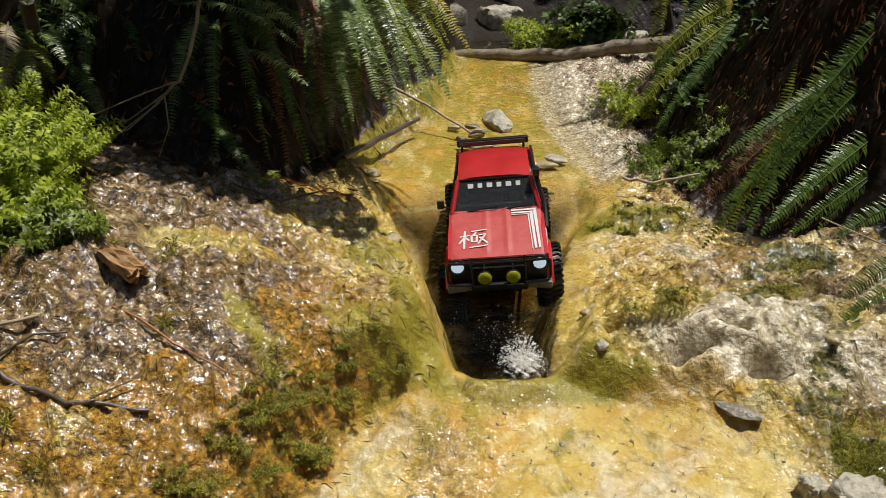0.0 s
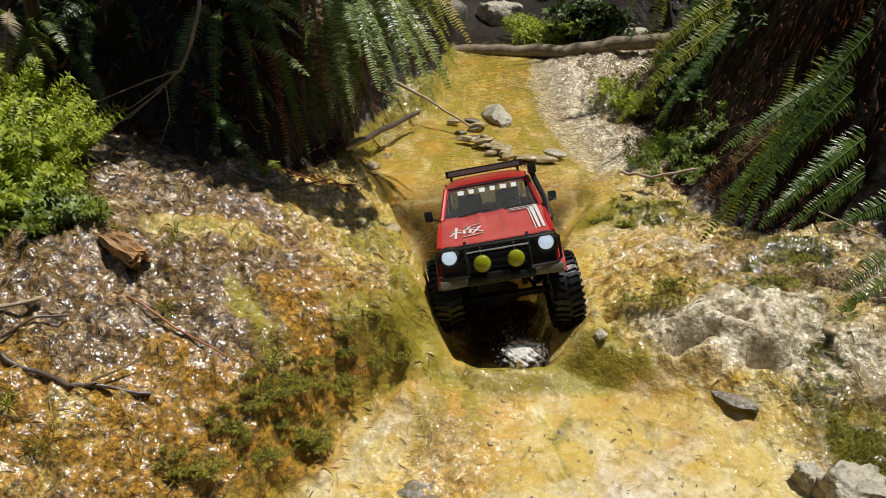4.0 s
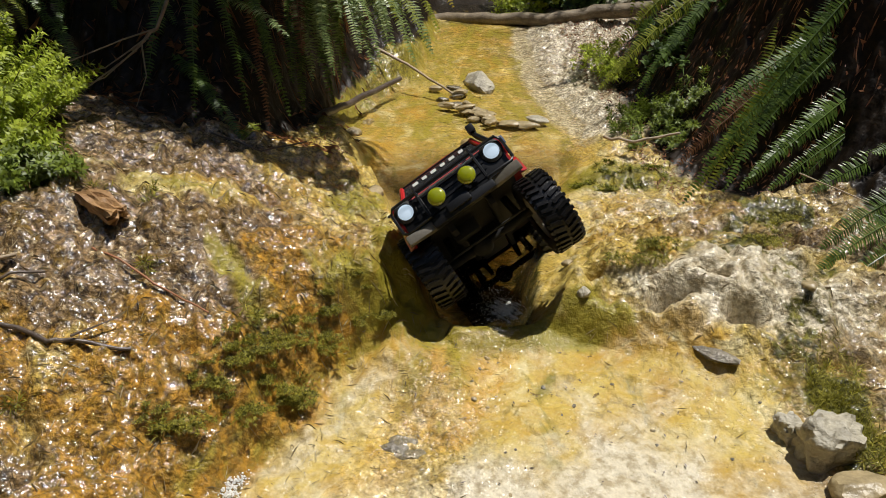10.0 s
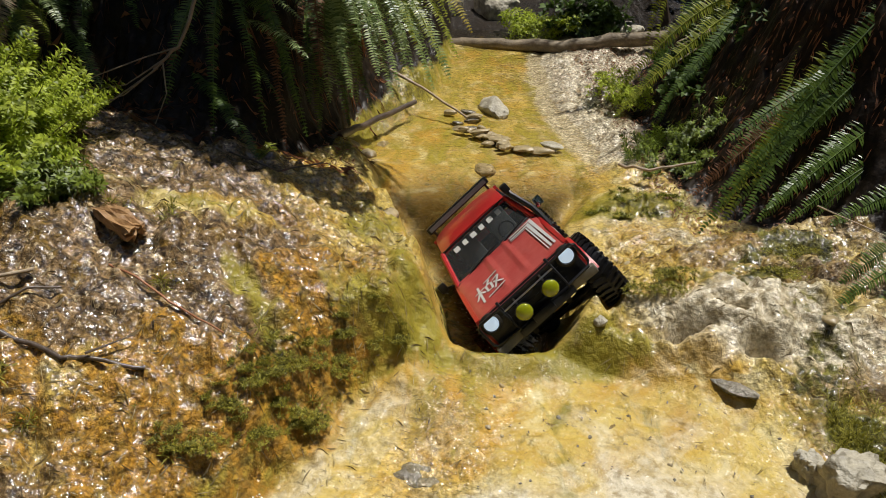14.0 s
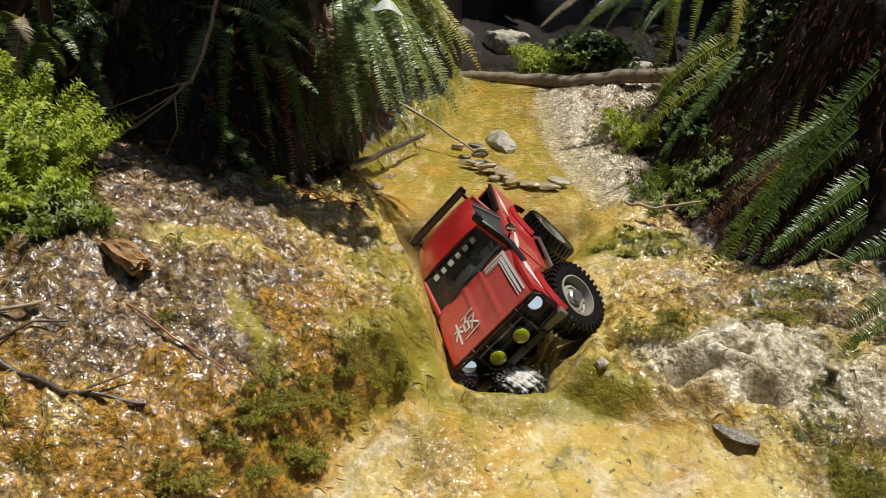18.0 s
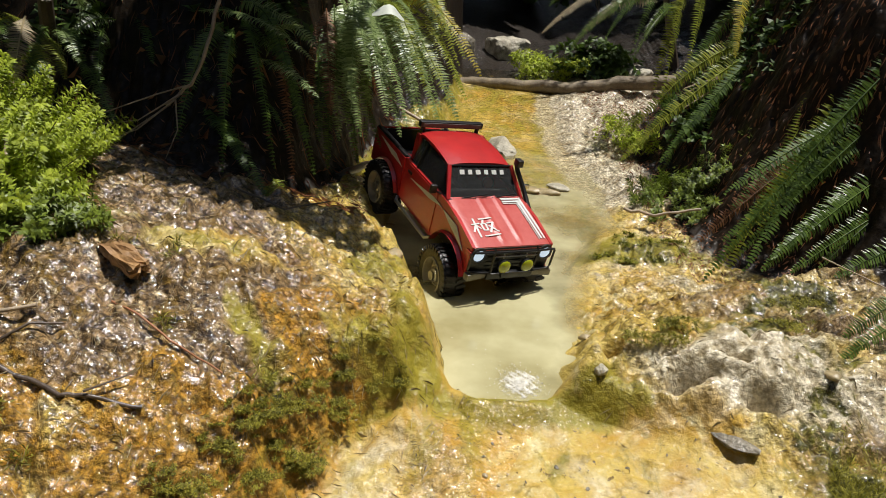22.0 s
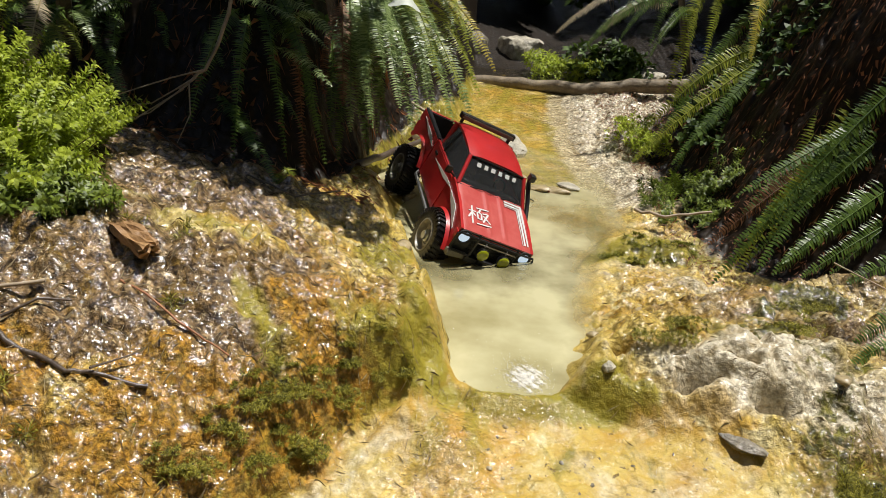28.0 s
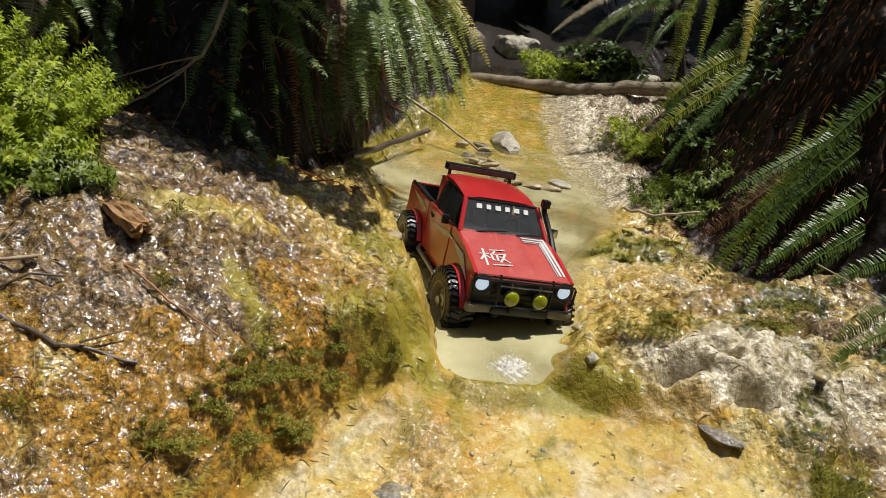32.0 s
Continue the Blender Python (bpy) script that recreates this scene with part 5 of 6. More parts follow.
scatter("needles", "pale dead needles and grass bits on the wet rock", "litter", M_NEEDLE, 1500, lambda r: (-0.62 + 0.68 * r.random(), 0.52 + 0.62 * r.random()), 0.016, 0.0008, 3)
scatter("needles", "pale dead needles and grass bits on the wet rock", "litter", M_NEEDLE, 500, lambda r: (0.25 + 0.5 * r.random(), 0.6 + 0.65 * r.random()), 0.014, 0.0007, 4)
scatter("leaf_litter", "brown dead fern litter covering the bank", "litter", M_LITTER, 12000, lambda r: (0.5 + 0.9 * r.random(), 1.3 + 1.5 * r.random()), 0.010, 0.0026, 6, 0.005)
scatter("leaf_litter", "dark brown litter on the shaded bank", "litter", M_LITTER, 3500, lambda r: (-1.2 + 1.05 * r.random(), 1.25 + 1.2 * r.random()), 0.026, 0.0018, 7, 0.006)
scatter("specks", "dark bits of bark on the ochre rock", "litter", M_WET_TWIG, 70, lambda r: (-0.05 + 0.45 * r.random(), 0.5 + 0.36 * r.random()), 0.006, 0.0022, 8)

# pale curled leaf caught in the ferns
bm = bmesh.new()
for k in range(7):
    for j in range(5):
        u, v = k / 6 - 0.5, j / 4 - 0.5
        bm.verts.new((u * 0.085, v * 0.045 * (1 - 3.2 * u * u), 0.014 * math.cos(u * 5) - 0.05 * v * v * 0.045))
bm.verts.ensure_lookup_table()
for k in range(6):
    for j in range(4):
        bm.faces.new([bm.verts[i] for i in (k * 5 + j, k * 5 + 5 + j, k * 5 + 6 + j, k * 5 + 1 + j)])
leaf = tagged(part("dead_leaf", bm, M_PALE_LEAF), "large pale grey dead leaf caught in the fern", "leaf")
leaf.matrix_world = Matrix.Translation((-0.119, 1.43, 0.590)) @ pose(0, 0, 0, 28, 8, 15) @ Matrix.Scale(0.75, 4)


# ---- foam ----
def foam(label, centre, rx, ry, count, seed, tall=0.002, big=0.0018):
    """White bubbles, each a small eight-sided ball."""
    rng = np.random.default_rng(seed)
    r = rng.uniform(0.0003, big, count)
    at = np.stack([rng.normal(0, rx, count), rng.normal(0, ry, count), np.abs(rng.normal(0, tall, count))], -1)
    corners = np.array([(1, 0, 0), (-1, 0, 0), (0, 1, 0), (0, -1, 0), (0, 0, 1), (0, 0, -1)], float)
    sides = np.array([(0, 2, 4), (2, 1, 4), (1, 3, 4), (3, 0, 4), (2, 0, 5), (1, 2, 5), (3, 1, 5), (0, 3, 5)])
    verts = (at[:, None] + corners[None] * r[:, None, None]).reshape(-1, 3)
    faces = (sides[None] + 6 * np.arange(count)[:, None, None]).reshape(-1, 3)
    ob = from_arrays("foam", verts.tolist(), faces.tolist(), M_FOAM, True)
    tagged(ob, label, "foam", kind="stuff")
    ob.location = centre
    return ob


foam_lip = foam("white foam where the pool spills over its lip", (0.132, 0.925, WATER + 0.003), 0.018, 0.022, 700, 1, 0.0040, 0.0009)
def splash(label, centre, count, seed):
    """Drops of water thrown up in a fan, each drawn out along its way."""
    rng = np.random.default_rng(seed)
    turn, out = rng.uniform(0, 6.283, count), rng.random(count) ** 0.6
    u = rng.random(count)
    at = np.stack([np.cos(turn) * out * 0.034, np.sin(turn) * out * 0.026, 0.046 * (1 - out) * u + 0.02 * u], -1)
    way = np.stack([np.cos(turn) * 0.5, np.sin(turn) * 0.5, 1.0 - 1.2 * out], -1)
    way /= np.linalg.norm(way, axis=1)[:, None]
    r, long = rng.uniform(0.0004, 0.0011, count), rng.uniform(1.5, 4.5, count)
    side = np.cross(way, (0.3, 0.9, 0.1))
    side /= np.linalg.norm(side, axis=1)[:, None]
    third = np.cross(way, side)
    corners = [side * r[:, None], -side * r[:, None], third * r[:, None], -third * r[:, None], way * (r * long)[:, None], -way * (r * long)[:, None]]
    sides = np.array([(0, 2, 4), (2, 1, 4), (1, 3, 4), (3, 0, 4), (2, 0, 5), (1, 2, 5), (3, 1, 5), (0, 3, 5)])
    verts = (at[:, None] + np.stack(corners, 1)).reshape(-1, 3)
    faces = (sides[None] + 6 * np.arange(count)[:, None, None]).reshape(-1, 3)
    ob = from_arrays("splash", verts.tolist(), faces.tolist(), M_FOAM, True)
    ob.location = centre
    return tagged(ob, label, "splash", kind="stuff")


splash_lip = splash("white drops thrown up where the pool spills over", (0.128, 0.925, WATER), 480, 6)
foam("white water trickling over the rock", (-0.215, 0.60, ground_at(-0.215, 0.60) + 0.002), 0.007, 0.016, 500, 3)
foam_wake = foam("white foam drifting on the pool", (0.10, 1.02, WATER + 0.001), 0.035, 0.03, 120, 2, 0.0004, 0.001)



# ---- unseen trees, added to shade the banks and block the sky ----
def tree(label, foot, crown, size, count, leaf):
    rng = random.Random(label)
    z = ground_at(foot[0], foot[1])
    root = new("tree")
    root.location = (foot[0], foot[1], z)
    tagged(root, label, "tree", "forest trees")
    o = root.location
    top = Vector((foot[0], foot[1], crown[2] + 1.2)) - o
    part("trunk", tube(bmesh.new(), (Vector((0, 0, -0.1)), top * 0.35 + Vector((0.03, 0.02, 0)), top * 0.7, top), 0.10, 12, 0.35), M_BARK, root)
    c = Vector(crown) - o
    for k in range(5):
        a = 6.283 * k / 5
        tip = c + Vector((math.cos(a) * size[0] * 0.7, math.sin(a) * size[1] * 0.7, rng.uniform(-0.3, 0.5) * size[2]))
        start = top * rng.uniform(0.35, 0.7)
        part("limb", tube(bmesh.new(), (start, start * 0.6 + tip * 0.4 + Vector((0, 0, 0.12)), start * 0.25 + tip * 0.75 + Vector((0, 0, 0.08)), tip), 0.03, 8, 0.25), M_BARK, root)
    verts, faces = [], []
    for _ in range(count):
        d = Vector((rng.gauss(0, 1), rng.gauss(0, 1), rng.gauss(0, 1))).normalized() * rng.random() ** 0.4
        p = c + Vector((d.x * size[0], d.y * size[1], d.z * size[2]))
        for _k in range(5):
            way = Vector((rng.gauss(0, 1), rng.gauss(0, 1), rng.gauss(0, 0.5))).normalized()
            normal = (Vector((rng.uniform(-0.6, 0.6), rng.uniform(-0.6, 0.6), 1)) - way * way.z).normalized()
            leaf_fan(verts, faces, p, way, normal, leaf * rng.uniform(0.7, 1.2), leaf * 0.55, rng)
    from_arrays("foliage", verts, faces, M_IVY).parent = root


def forest_tree(angle, far, tall, seed):
    rng = random.Random(seed)
    x, y = far * math.sin(angle), 1.2 + far * math.cos(angle)
    z = ground_at(x, y)
    tall = min(tall, 1.15 * far - z)
    root = new("tree")
    root.location = (x, y, z)
    tagged(root, "unseen dark green tree added round the creek to block sky", "tree", "forest trees")
    part("trunk", tube(bmesh.new(), ((0, 0, -0.2), (0.05, 0.03, tall * 0.4), (0, 0.05, tall * 0.95)), 0.13, 10, 0.3), M_BARK, root)
    verts, faces = [], []
    for _ in range(560):
        h = rng.random()
        a, r = rng.random() * 6.283, (1.15 - 0.6 * h) * rng.random() ** 0.4
        p = Vector((math.cos(a) * r, math.sin(a) * r, 0.1 + h * (tall - 0.1)))
        for _k in range(4):
            way = Vector((math.cos(a) + rng.gauss(0, 0.7), math.sin(a) + rng.gauss(0, 0.7), rng.gauss(-0.2, 0.4))).normalized()
            normal = (Vector((rng.uniform(-0.6, 0.6), rng.uniform(-0.6, 0.6), 1)) - way * way.z).normalized()
            leaf_fan(verts, faces, p, way, normal, rng.uniform(0.2, 0.36), 0.16, rng)
    from_arrays("foliage", verts, faces, M_IVY).parent = root


# ring of trees out of view, added to hold off low sky light
for k in range(16):
    forest_tree(2 * math.pi * (k + 0.3) / 16, 4.2 + 0.5 * math.sin(k * 2.3), 4.7 + 0.7 * math.cos(k * 1.7), k)
# crowns above the view, placed so their shadows darken the left bank
tree("dark leafy forest tree leaning over the bank", (-1.9, 1.9), (-0.18, 1.65, 1.5), (0.24, 0.24, 0.20), 115, 0.08)
tree("dark leafy forest tree reaching over the rock's head", (-1.7, 1.6), (-0.04, 1.35, 1.4), (0.26, 0.09, 0.15), 90, 0.055)

for k in range(9):
    sprig_rng = random.Random(k + 90)
    gx, gy = sprig_rng.uniform(-0.5, -0.12), sprig_rng.uniform(0.56, 0.95)
    leaf_cloud("grass_sprig", "small green sprig growing on the wet rock", "grass", M_MOSS, (gx, gy, ground_at(gx, gy) + 0.006), (0.016, 0.014, 0.010), 9, 0.018, 0.0016, 0, None, "grass sprigs")


# ---- the toy truck: x ahead, y to its left, z up, from the ground under its middle ----
def hood_z(x, y):
    u = (x - 0.0915) / (0.2095 - 0.0915)
    return 0.178 - 0.024 * u - 0.004 * u * u - 14 * max(0, abs(y) - 0.066) ** 2 + (0.0016 if 0.012 < abs(y) < 0.022 and x < 0.195 else 0)


def arch(cx, r, start, end, n=12, cz=0.064):
    return [(cx + r * math.cos(radians(start + (end - start) * k / n)), cz + r * math.sin(radians(start + (end - start) * k / n))) for k in range(n + 1)]


def build_truck():
    t = new("toy_truck")
    tagged(t, "muddy red radio-controlled pickup truck with black bull bar", "toy truck")
    # sides: front wing and cab, then the bed
    cab_side = [(0.207, 0.098), (0.209, 0.150), (0.15, 0.166), (0.0915, 0.175), (0.05, 0.173), (-0.076, 0.171), (-0.077, 0.088)] + [(0.07, 0.086)] + arch(0.1435, 0.066, 158, 30)
    bed_side = [(-0.080, 0.088), (-0.080, 0.168), (-0.228, 0.166), (-0.230, 0.096)] + arch(-0.1435, 0.066, 150, 22)
    for s in (-1, 1):
        part("front_side", prism(bmesh.new(), cab_side, s * 0.0745, s * 0.0805), M_RED, t)
        part("bed_side", prism(bmesh.new(), bed_side, s * 0.072, s * 0.0805), M_RED, t)
        bm = bmesh.new()
        prism(bm, [(0.068, 0.094), (0.068, 0.170), (0.02, 0.169), (-0.058, 0.168), (-0.058, 0.094)], s * 0.0806, s * 0.0818)
        d = part("door", bm, M_RED, t)
        bm = bmesh.new()
        box(bm, (-0.045, s * 0.0828, 0.155), (0.016, 0.003, 0.005), None, 0.0008)
        part("door_handle", bm, M_BLACK, d, "black door handle")
        # white slashes along the wing, the door and the bed
        for quads in (((0.185, 0.128), (0.150, 0.156), (0.095, 0.158), (0.120, 0.148)), ((0.092, 0.158), (0.060, 0.160), (-0.040, 0.146), (0.040, 0.148))):
            part("side_stripe", prism(bmesh.new(), quads, s * 0.0812, s * 0.0823), M_DECAL, t, "white slash along the side")
        part("side_stripe", prism(bmesh.new(), [(-0.085, 0.146), (-0.120, 0.158), (-0.200, 0.160), (-0.140, 0.148)], s * 0.0806, s * 0.0812), M_DECAL, t, "white slash along the bed")
        for cx in (0.1435, -0.1435):
            bm = bmesh.new()
            pts = arch(cx, 0.066, 158, 24, 14)
            for r0, r1 in zip(pts, pts[1:]):
                a, b = Vector((r0[0], s * 0.079, r0[1])), Vector((r1[0], s * 0.079, r1[1]))
                o = Vector((cx, s * 0.079, 0.064))
                out = Vector((0, s * 0.010, 0))
                q = [a, b, b + (b - o) * 0.05 + out * 0.3, a + (a - o) * 0.05 + out * 0.3]
                vs = [bm.verts.new(p) for p in (a, b, b + out, a + out)] + [bm.verts.new(p) for p in q[2:]]
                bm.faces.new(vs[:4])
                bm.faces.new((vs[3], vs[2], vs[4], vs[5]))
            bmesh.ops.remove_doubles(bm, verts=bm.verts, dist=0.0002)
            part("fender_flare", bm, M_RED, t)
    # hood
    bm = bmesh.new()
    xs, ys = np.linspace(0.0915, 0.2095, 16), np.linspace(-0.0765, 0.0765, 41)
    grid = [[bm.verts.new((x, y, hood_z(x, y))) for y in ys] for x in xs]
    grid.append([bm.verts.new((0.2115, y, hood_z(0.2095, y) - 0.006)) for y in ys])
    for r0, r1 in zip(grid, grid[1:]):
        for k in range(len(ys) - 1):
            bm.faces.new((r0[k], r0[k + 1], r1[k + 1], r1[k]))
    hood = part("hood", bm, M_HOOD, t, "dusty red hood with two ridges")
    # white mark on the hood: strokes of one character, 極
    bm = bmesh.new()
    strokes = ((0.02, 0.68, 0.38, 0.73), (0.2, 1.0, 0.17, 0.02), (0.2, 0.66, 0.0, 0.32), (0.22, 0.62, 0.36, 0.46), (0.42, 0.95, 1.0, 0.98), (0.62, 0.95, 0.52, 0.74), (0.44, 0.72, 0.45, 0.36),
               (0.44, 0.72, 0.64, 0.72), (0.64, 0.72, 0.62, 0.36), (0.45, 0.38, 0.64, 0.38), (0.70, 0.74, 0.96, 0.74), (0.95, 0.74, 0.68, 0.26), (0.72, 0.62, 1.02, 0.24), (0.36, 0.08, 1.04, 0.12))
    for u0, v0, u1, v1 in strokes:
        p = [(0.190 - 0.044 * v, -0.062 + 0.046 * u) for u, v in ((u0, v0), (u1, v1))]
        bar(bm, (*p[0], hood_z(*p[0]) + 0.0005), (*p[1], hood_z(*p[1]) + 0.0005), 0.0036, 0.0004)
    part("hood_mark", bm, M_DECAL, hood, "white brushed character 極 on the hood")
    bm = bmesh.new()
    # an angled stripe of three lines: across under the windshield, then down the hood's edge
    for across, down, w in ((0.1005, 0.0655, 0.0055), (0.1075, 0.0590, 0.0055), (0.1125, 0.0540, 0.0020)):
        for k in range(8):
            a, b = across - w / 2 + (0.200 - across) * k / 8, across - w / 2 + (0.200 - across) * (k + 1) / 8
            bar(bm, (a, down + 0.03 * (a - 0.1), hood_z(a, down) + 0.0012), (b, down + 0.03 * (b - 0.1), hood_z(b, down) + 0.0012), w * (1 - 0.05 * k), 0.0004)
        for k in range(4):
            a, b = 0.026 + (down - 0.026) * k / 4, 0.026 + (down - 0.026) * (k + 1) / 4
            bar(bm, (across, a, hood_z(across, a) + 0.0014), (across, b, hood_z(across, b) + 0.0014), w, 0.0004)
    part("hood_stripe", bm, M_DECAL, hood, "white angled stripe on the hood")
    # cab
    bm = bmesh.new()
    xs, ys = np.linspace(0.050, -0.074, 9), np.linspace(-0.0635, 0.0635, 13)
    grid = [[bm.verts.new((x, y, 0.222 + 0.010 * (1 - ((x + 0.03) / 0.085) ** 2) - 0.006 * (y / 0.0635) ** 4)) for y in ys] for x in xs]
    for r0, r1 in zip(grid, grid[1:]):
        for k in range(12):
            bm.faces.new((r0[k], r0[k + 1], r1[k + 1], r1[k]))
    edge = [e for e in bm.edges if e.is_boundary]
    ext = bmesh.ops.extrude_edge_only(bm, edges=edge)
    bmesh.ops.translate(bm, vec=(0, 0, -0.006), verts=[v for v in ext["geom"] if isinstance(v, bmesh.types.BMVert)])
    part("roof", bm, M_RED, t)
    for s in (-1, 1):
        part("windshield_pillar", tube(bmesh.new(), ((0.094, s * 0.0755, 0.174), (0.052, s * 0.0635, 0.219)), 0.0042, 8), M_RED, t)
        part("door_pillar", tube(bmesh.new(), ((-0.030, s * 0.078, 0.168), (-0.034, s * 0.0635, 0.222)), 0.0032, 6), M_BLACK, t)
        part("rear_pillar", prism(bmesh.new(), [(-0.056, 0.169), (-0.078, 0.169), (-0.076, 0.222), (-0.062, 0.224)], s * 0.0645, s * 0.070), M_RED, t)
        bm = bmesh.new()
        q = [(0.084, 0.172, 0.0775), (0.050, 0.219, 0.0635), (-0.062, 0.221, 0.0635), (-0.058, 0.170, 0.0775)]
        vs = [bm.verts.new((x, s * y, z)) for x, z, y in q] + [bm.verts.new((x, s * (y - 0.0012), z)) for x, z, y in q]
        for f in ((0, 1, 2, 3), (7, 6, 5, 4), (0, 4, 5, 1), (1, 5, 6, 2), (2, 6, 7, 3), (3, 7, 4, 0)):
            bm.faces.new([vs[i] for i in f])
        part("side_window", bm, M_GLASS, t)
    bm = bmesh.new()
    q = [(0.0925, -0.072, 0.176), (0.0925, 0.072, 0.176), (0.053, 0.0615, 0.219), (0.053, -0.0615, 0.219)]
    vs = [bm.verts.new(p) for p in q] + [bm.verts.new((x - 0.001, y, z - 0.001)) for x, y, z in q]
    for f in ((0, 1, 2, 3), (7, 6, 5, 4), (0, 4, 5, 1), (1, 5, 6, 2), (2, 6, 7, 3), (3, 7, 4, 0)):
        bm.faces.new([vs[i] for i in f])
    glass = part("windshield", bm, M_GLASS, t, "tinted windshield with a white band of bars")
    up = Vector((-0.0395, 0, 0.043)).normalized()
    face = Vector((0.043, 0, 0.0395)).normalized()
    bm = bmesh.new()
    for k in range(6):
        c = Vector((0.0925, (k - 2.5) * 0.0165, 0.176)) + up * 0.0465 + face * 0.0012
        h, w = up * 0.0042, Vector((0, 0.0048 - 0.0008 * (k % 2), 0))
        vs = [bm.verts.new(p) for p in (c - h - w, c - h + w, c + h + w, c + h - w)]
        bm.faces.new(vs)
    part("windshield_marks", bm, M_DECAL, glass, "row of white bars along the windshield's top", False)
    for y0, y1 in ((0.012, 0.062), (-0.050, 0.004)):
        a = Vector((0.0945, y0, 0.177))
        b = a + Vector((0, y1 - y0, 0)) + up * 0.006
        part("wiper", tube(bmesh.new(), (a, (a + b) / 2 + face * 0.003, b + face * 0.002), 0.0013, 6), M_BLACK, t, "black wiper blade")
    part("cowl", box(bmesh.new(), (0.0935, 0, 0.1745), (0.008, 0.148, 0.005), None, 0.001), M_BLACK, t)
    part("window_seal", tube(bmesh.new(), ((0.0535, -0.0625, 0.2195), (0.0535, 0.0625, 0.2195)), 0.0016, 6), M_BLACK, t)
    bm = bmesh.new()
    prism(bm, [(-0.0745, 0.168), (-0.0785, 0.168), (-0.077, 0.180), (-0.073, 0.180)], -0.066, 0.066)
    part("cab_back", bm, M_RED, t)
    bm = bmesh.new()
    prism(bm, [(-0.0755, 0.180), (-0.0765, 0.180), (-0.0745, 0.220), (-0.0735, 0.220)], -0.0625, 0.0625)
    part("rear_window", bm, M_GLASS, t)
    # inside
    for s in (-1, 1):
        bm = bmesh.new()
        box(bm, (-0.012, s * 0.032, 0.150), (0.040, 0.040, 0.016), None, 0.004)
        box(bm, (-0.034, s * 0.032, 0.176), (0.014, 0.040, 0.050), (0, -10, 0), 0.004)
        part("seat", bm, M_INNER, t, "dark seat")
    part("dashboard", box(bmesh.new(), (0.066, 0, 0.164), (0.030, 0.138, 0.020), None, 0.004), M_INNER, t, "dark dashboard")
    bm = bmesh.new()
    lathe(bm, [(0.0125 + 0.0014 * math.cos(a), 0.0014 * math.sin(a)) for a in np.linspace(0, 6.283, 7)], 20, Matrix.Translation((0.040, 0.034, 0.178)) @ pose(0, 0, 0, 0, 0, 90) @ pose(0, 0, 0, -25, 0, 0))
    part("steering_wheel", bm, M_BLACK, t)
    part("cab_floor", box(bmesh.new(), (0.05, 0, 0.112), (0.300, 0.146, 0.030), None, 0.003), M_CHASSIS, t)
    # bed
    part("bed_floor", box(bmesh.new(), (-0.153, 0, 0.118), (0.148, 0.144, 0.004)), M_BLACK, t)
    for s in (-1, 1):
        part("bed_liner", box(bmesh.new(), (-0.153, s * 0.069, 0.143), (0.146, 0.005, 0.050)), M_BLACK, t)
        part("bed_rail", tube(bmesh.new(), ((-0.082, s * 0.0765, 0.169), (-0.226, s * 0.0765, 0.168)), 0.0035, 6), M_BLACK, t)
    part("bed_front", box(bmesh.new(), (-0.0815, 0, 0.142), (0.004, 0.146, 0.052)), M_BLACK, t)
    tail = part("tailgate", box(bmesh.new(), (-0.2275, 0, 0.136), (0.006, 0.146, 0.062), None, 0.0015), M_RED, t)
    part("tail_trim", box(bmesh.new(), (-0.223, 0, 0.136), (0.003, 0.140, 0.058)), M_BLACK, tail, "black tailgate liner")
    part("cargo_can", box(bmesh.new(), (-0.195, 0.030, 0.134), (0.026, 0.030, 0.028), (0, 0, 8), 0.004), M_CAN, t, "yellow jerry can in the bed")
    part("cargo_box", box(bmesh.new(), (-0.110, -0.020, 0.131), (0.030, 0.040, 0.022), (0, 0, 0), 0.003), M_INNER, t, "dark box in the bed")
    for x, y in ((-0.112, -0.045), (-0.100, 0.012), (-0.130, -0.048)):
        part("cargo_cap", box(bmesh.new(), (x, y, 0.146), (0.014, 0.012, 0.010), (0, 0, 20), 0.003), M_RED, t, "small red can in the bed")
    for y in (-0.055, -0.035):
        part("cargo_jack", tube(bmesh.new(), ((-0.140, y, 0.125), (-0.095, y + 0.01, 0.165)), 0.003, 6), M_STEEL, t, "steel jack in the bed")
    # roof bar, snorkel, mirrors
    bm = bmesh.new()
    box(bm, (-0.079, 0, 0.2395), (0.012, 0.134, 0.012), None, 0.002)
    bar_part = part("light_bar", bm, M_BLACK, t, "black light bar behind the roof")
    for s in (-1, 1):
        part("bar_bracket", box(bmesh.new(), (-0.078, s * 0.058, 0.230), (0.008, 0.004, 0.014)), M_BLACK, bar_part)
    part("bar_lens", box(bmesh.new(), (-0.0725, 0, 0.2395), (0.0015, 0.124, 0.007)), M_INNER, bar_part, "dull lens strip")
    bm = bmesh.new()
    tube(bm, ((0.128, 0.0830, 0.155), (0.104, 0.0835, 0.172), (0.088, 0.0825, 0.186), (0.062, 0.0735, 0.216), (0.058, 0.072, 0.226)), 0.0045, 8)
    snork = part("snorkel", bm, M_BLACK, t, "black snorkel beside the windshield")
    part("snorkel_head", box(bmesh.new(), (0.062, 0.0725, 0.230), (0.015, 0.012, 0.013), None, 0.002), M_BLACK, snork)
    for s, mat in ((-1, M_BLACK), (1, M_CHROME)):
        arm = part("mirror_arm", tube(bmesh.new(), ((0.074, s * 0.079, 0.175), (0.072, s * 0.092, 0.181)), 0.0018, 6), M_BLACK, t)
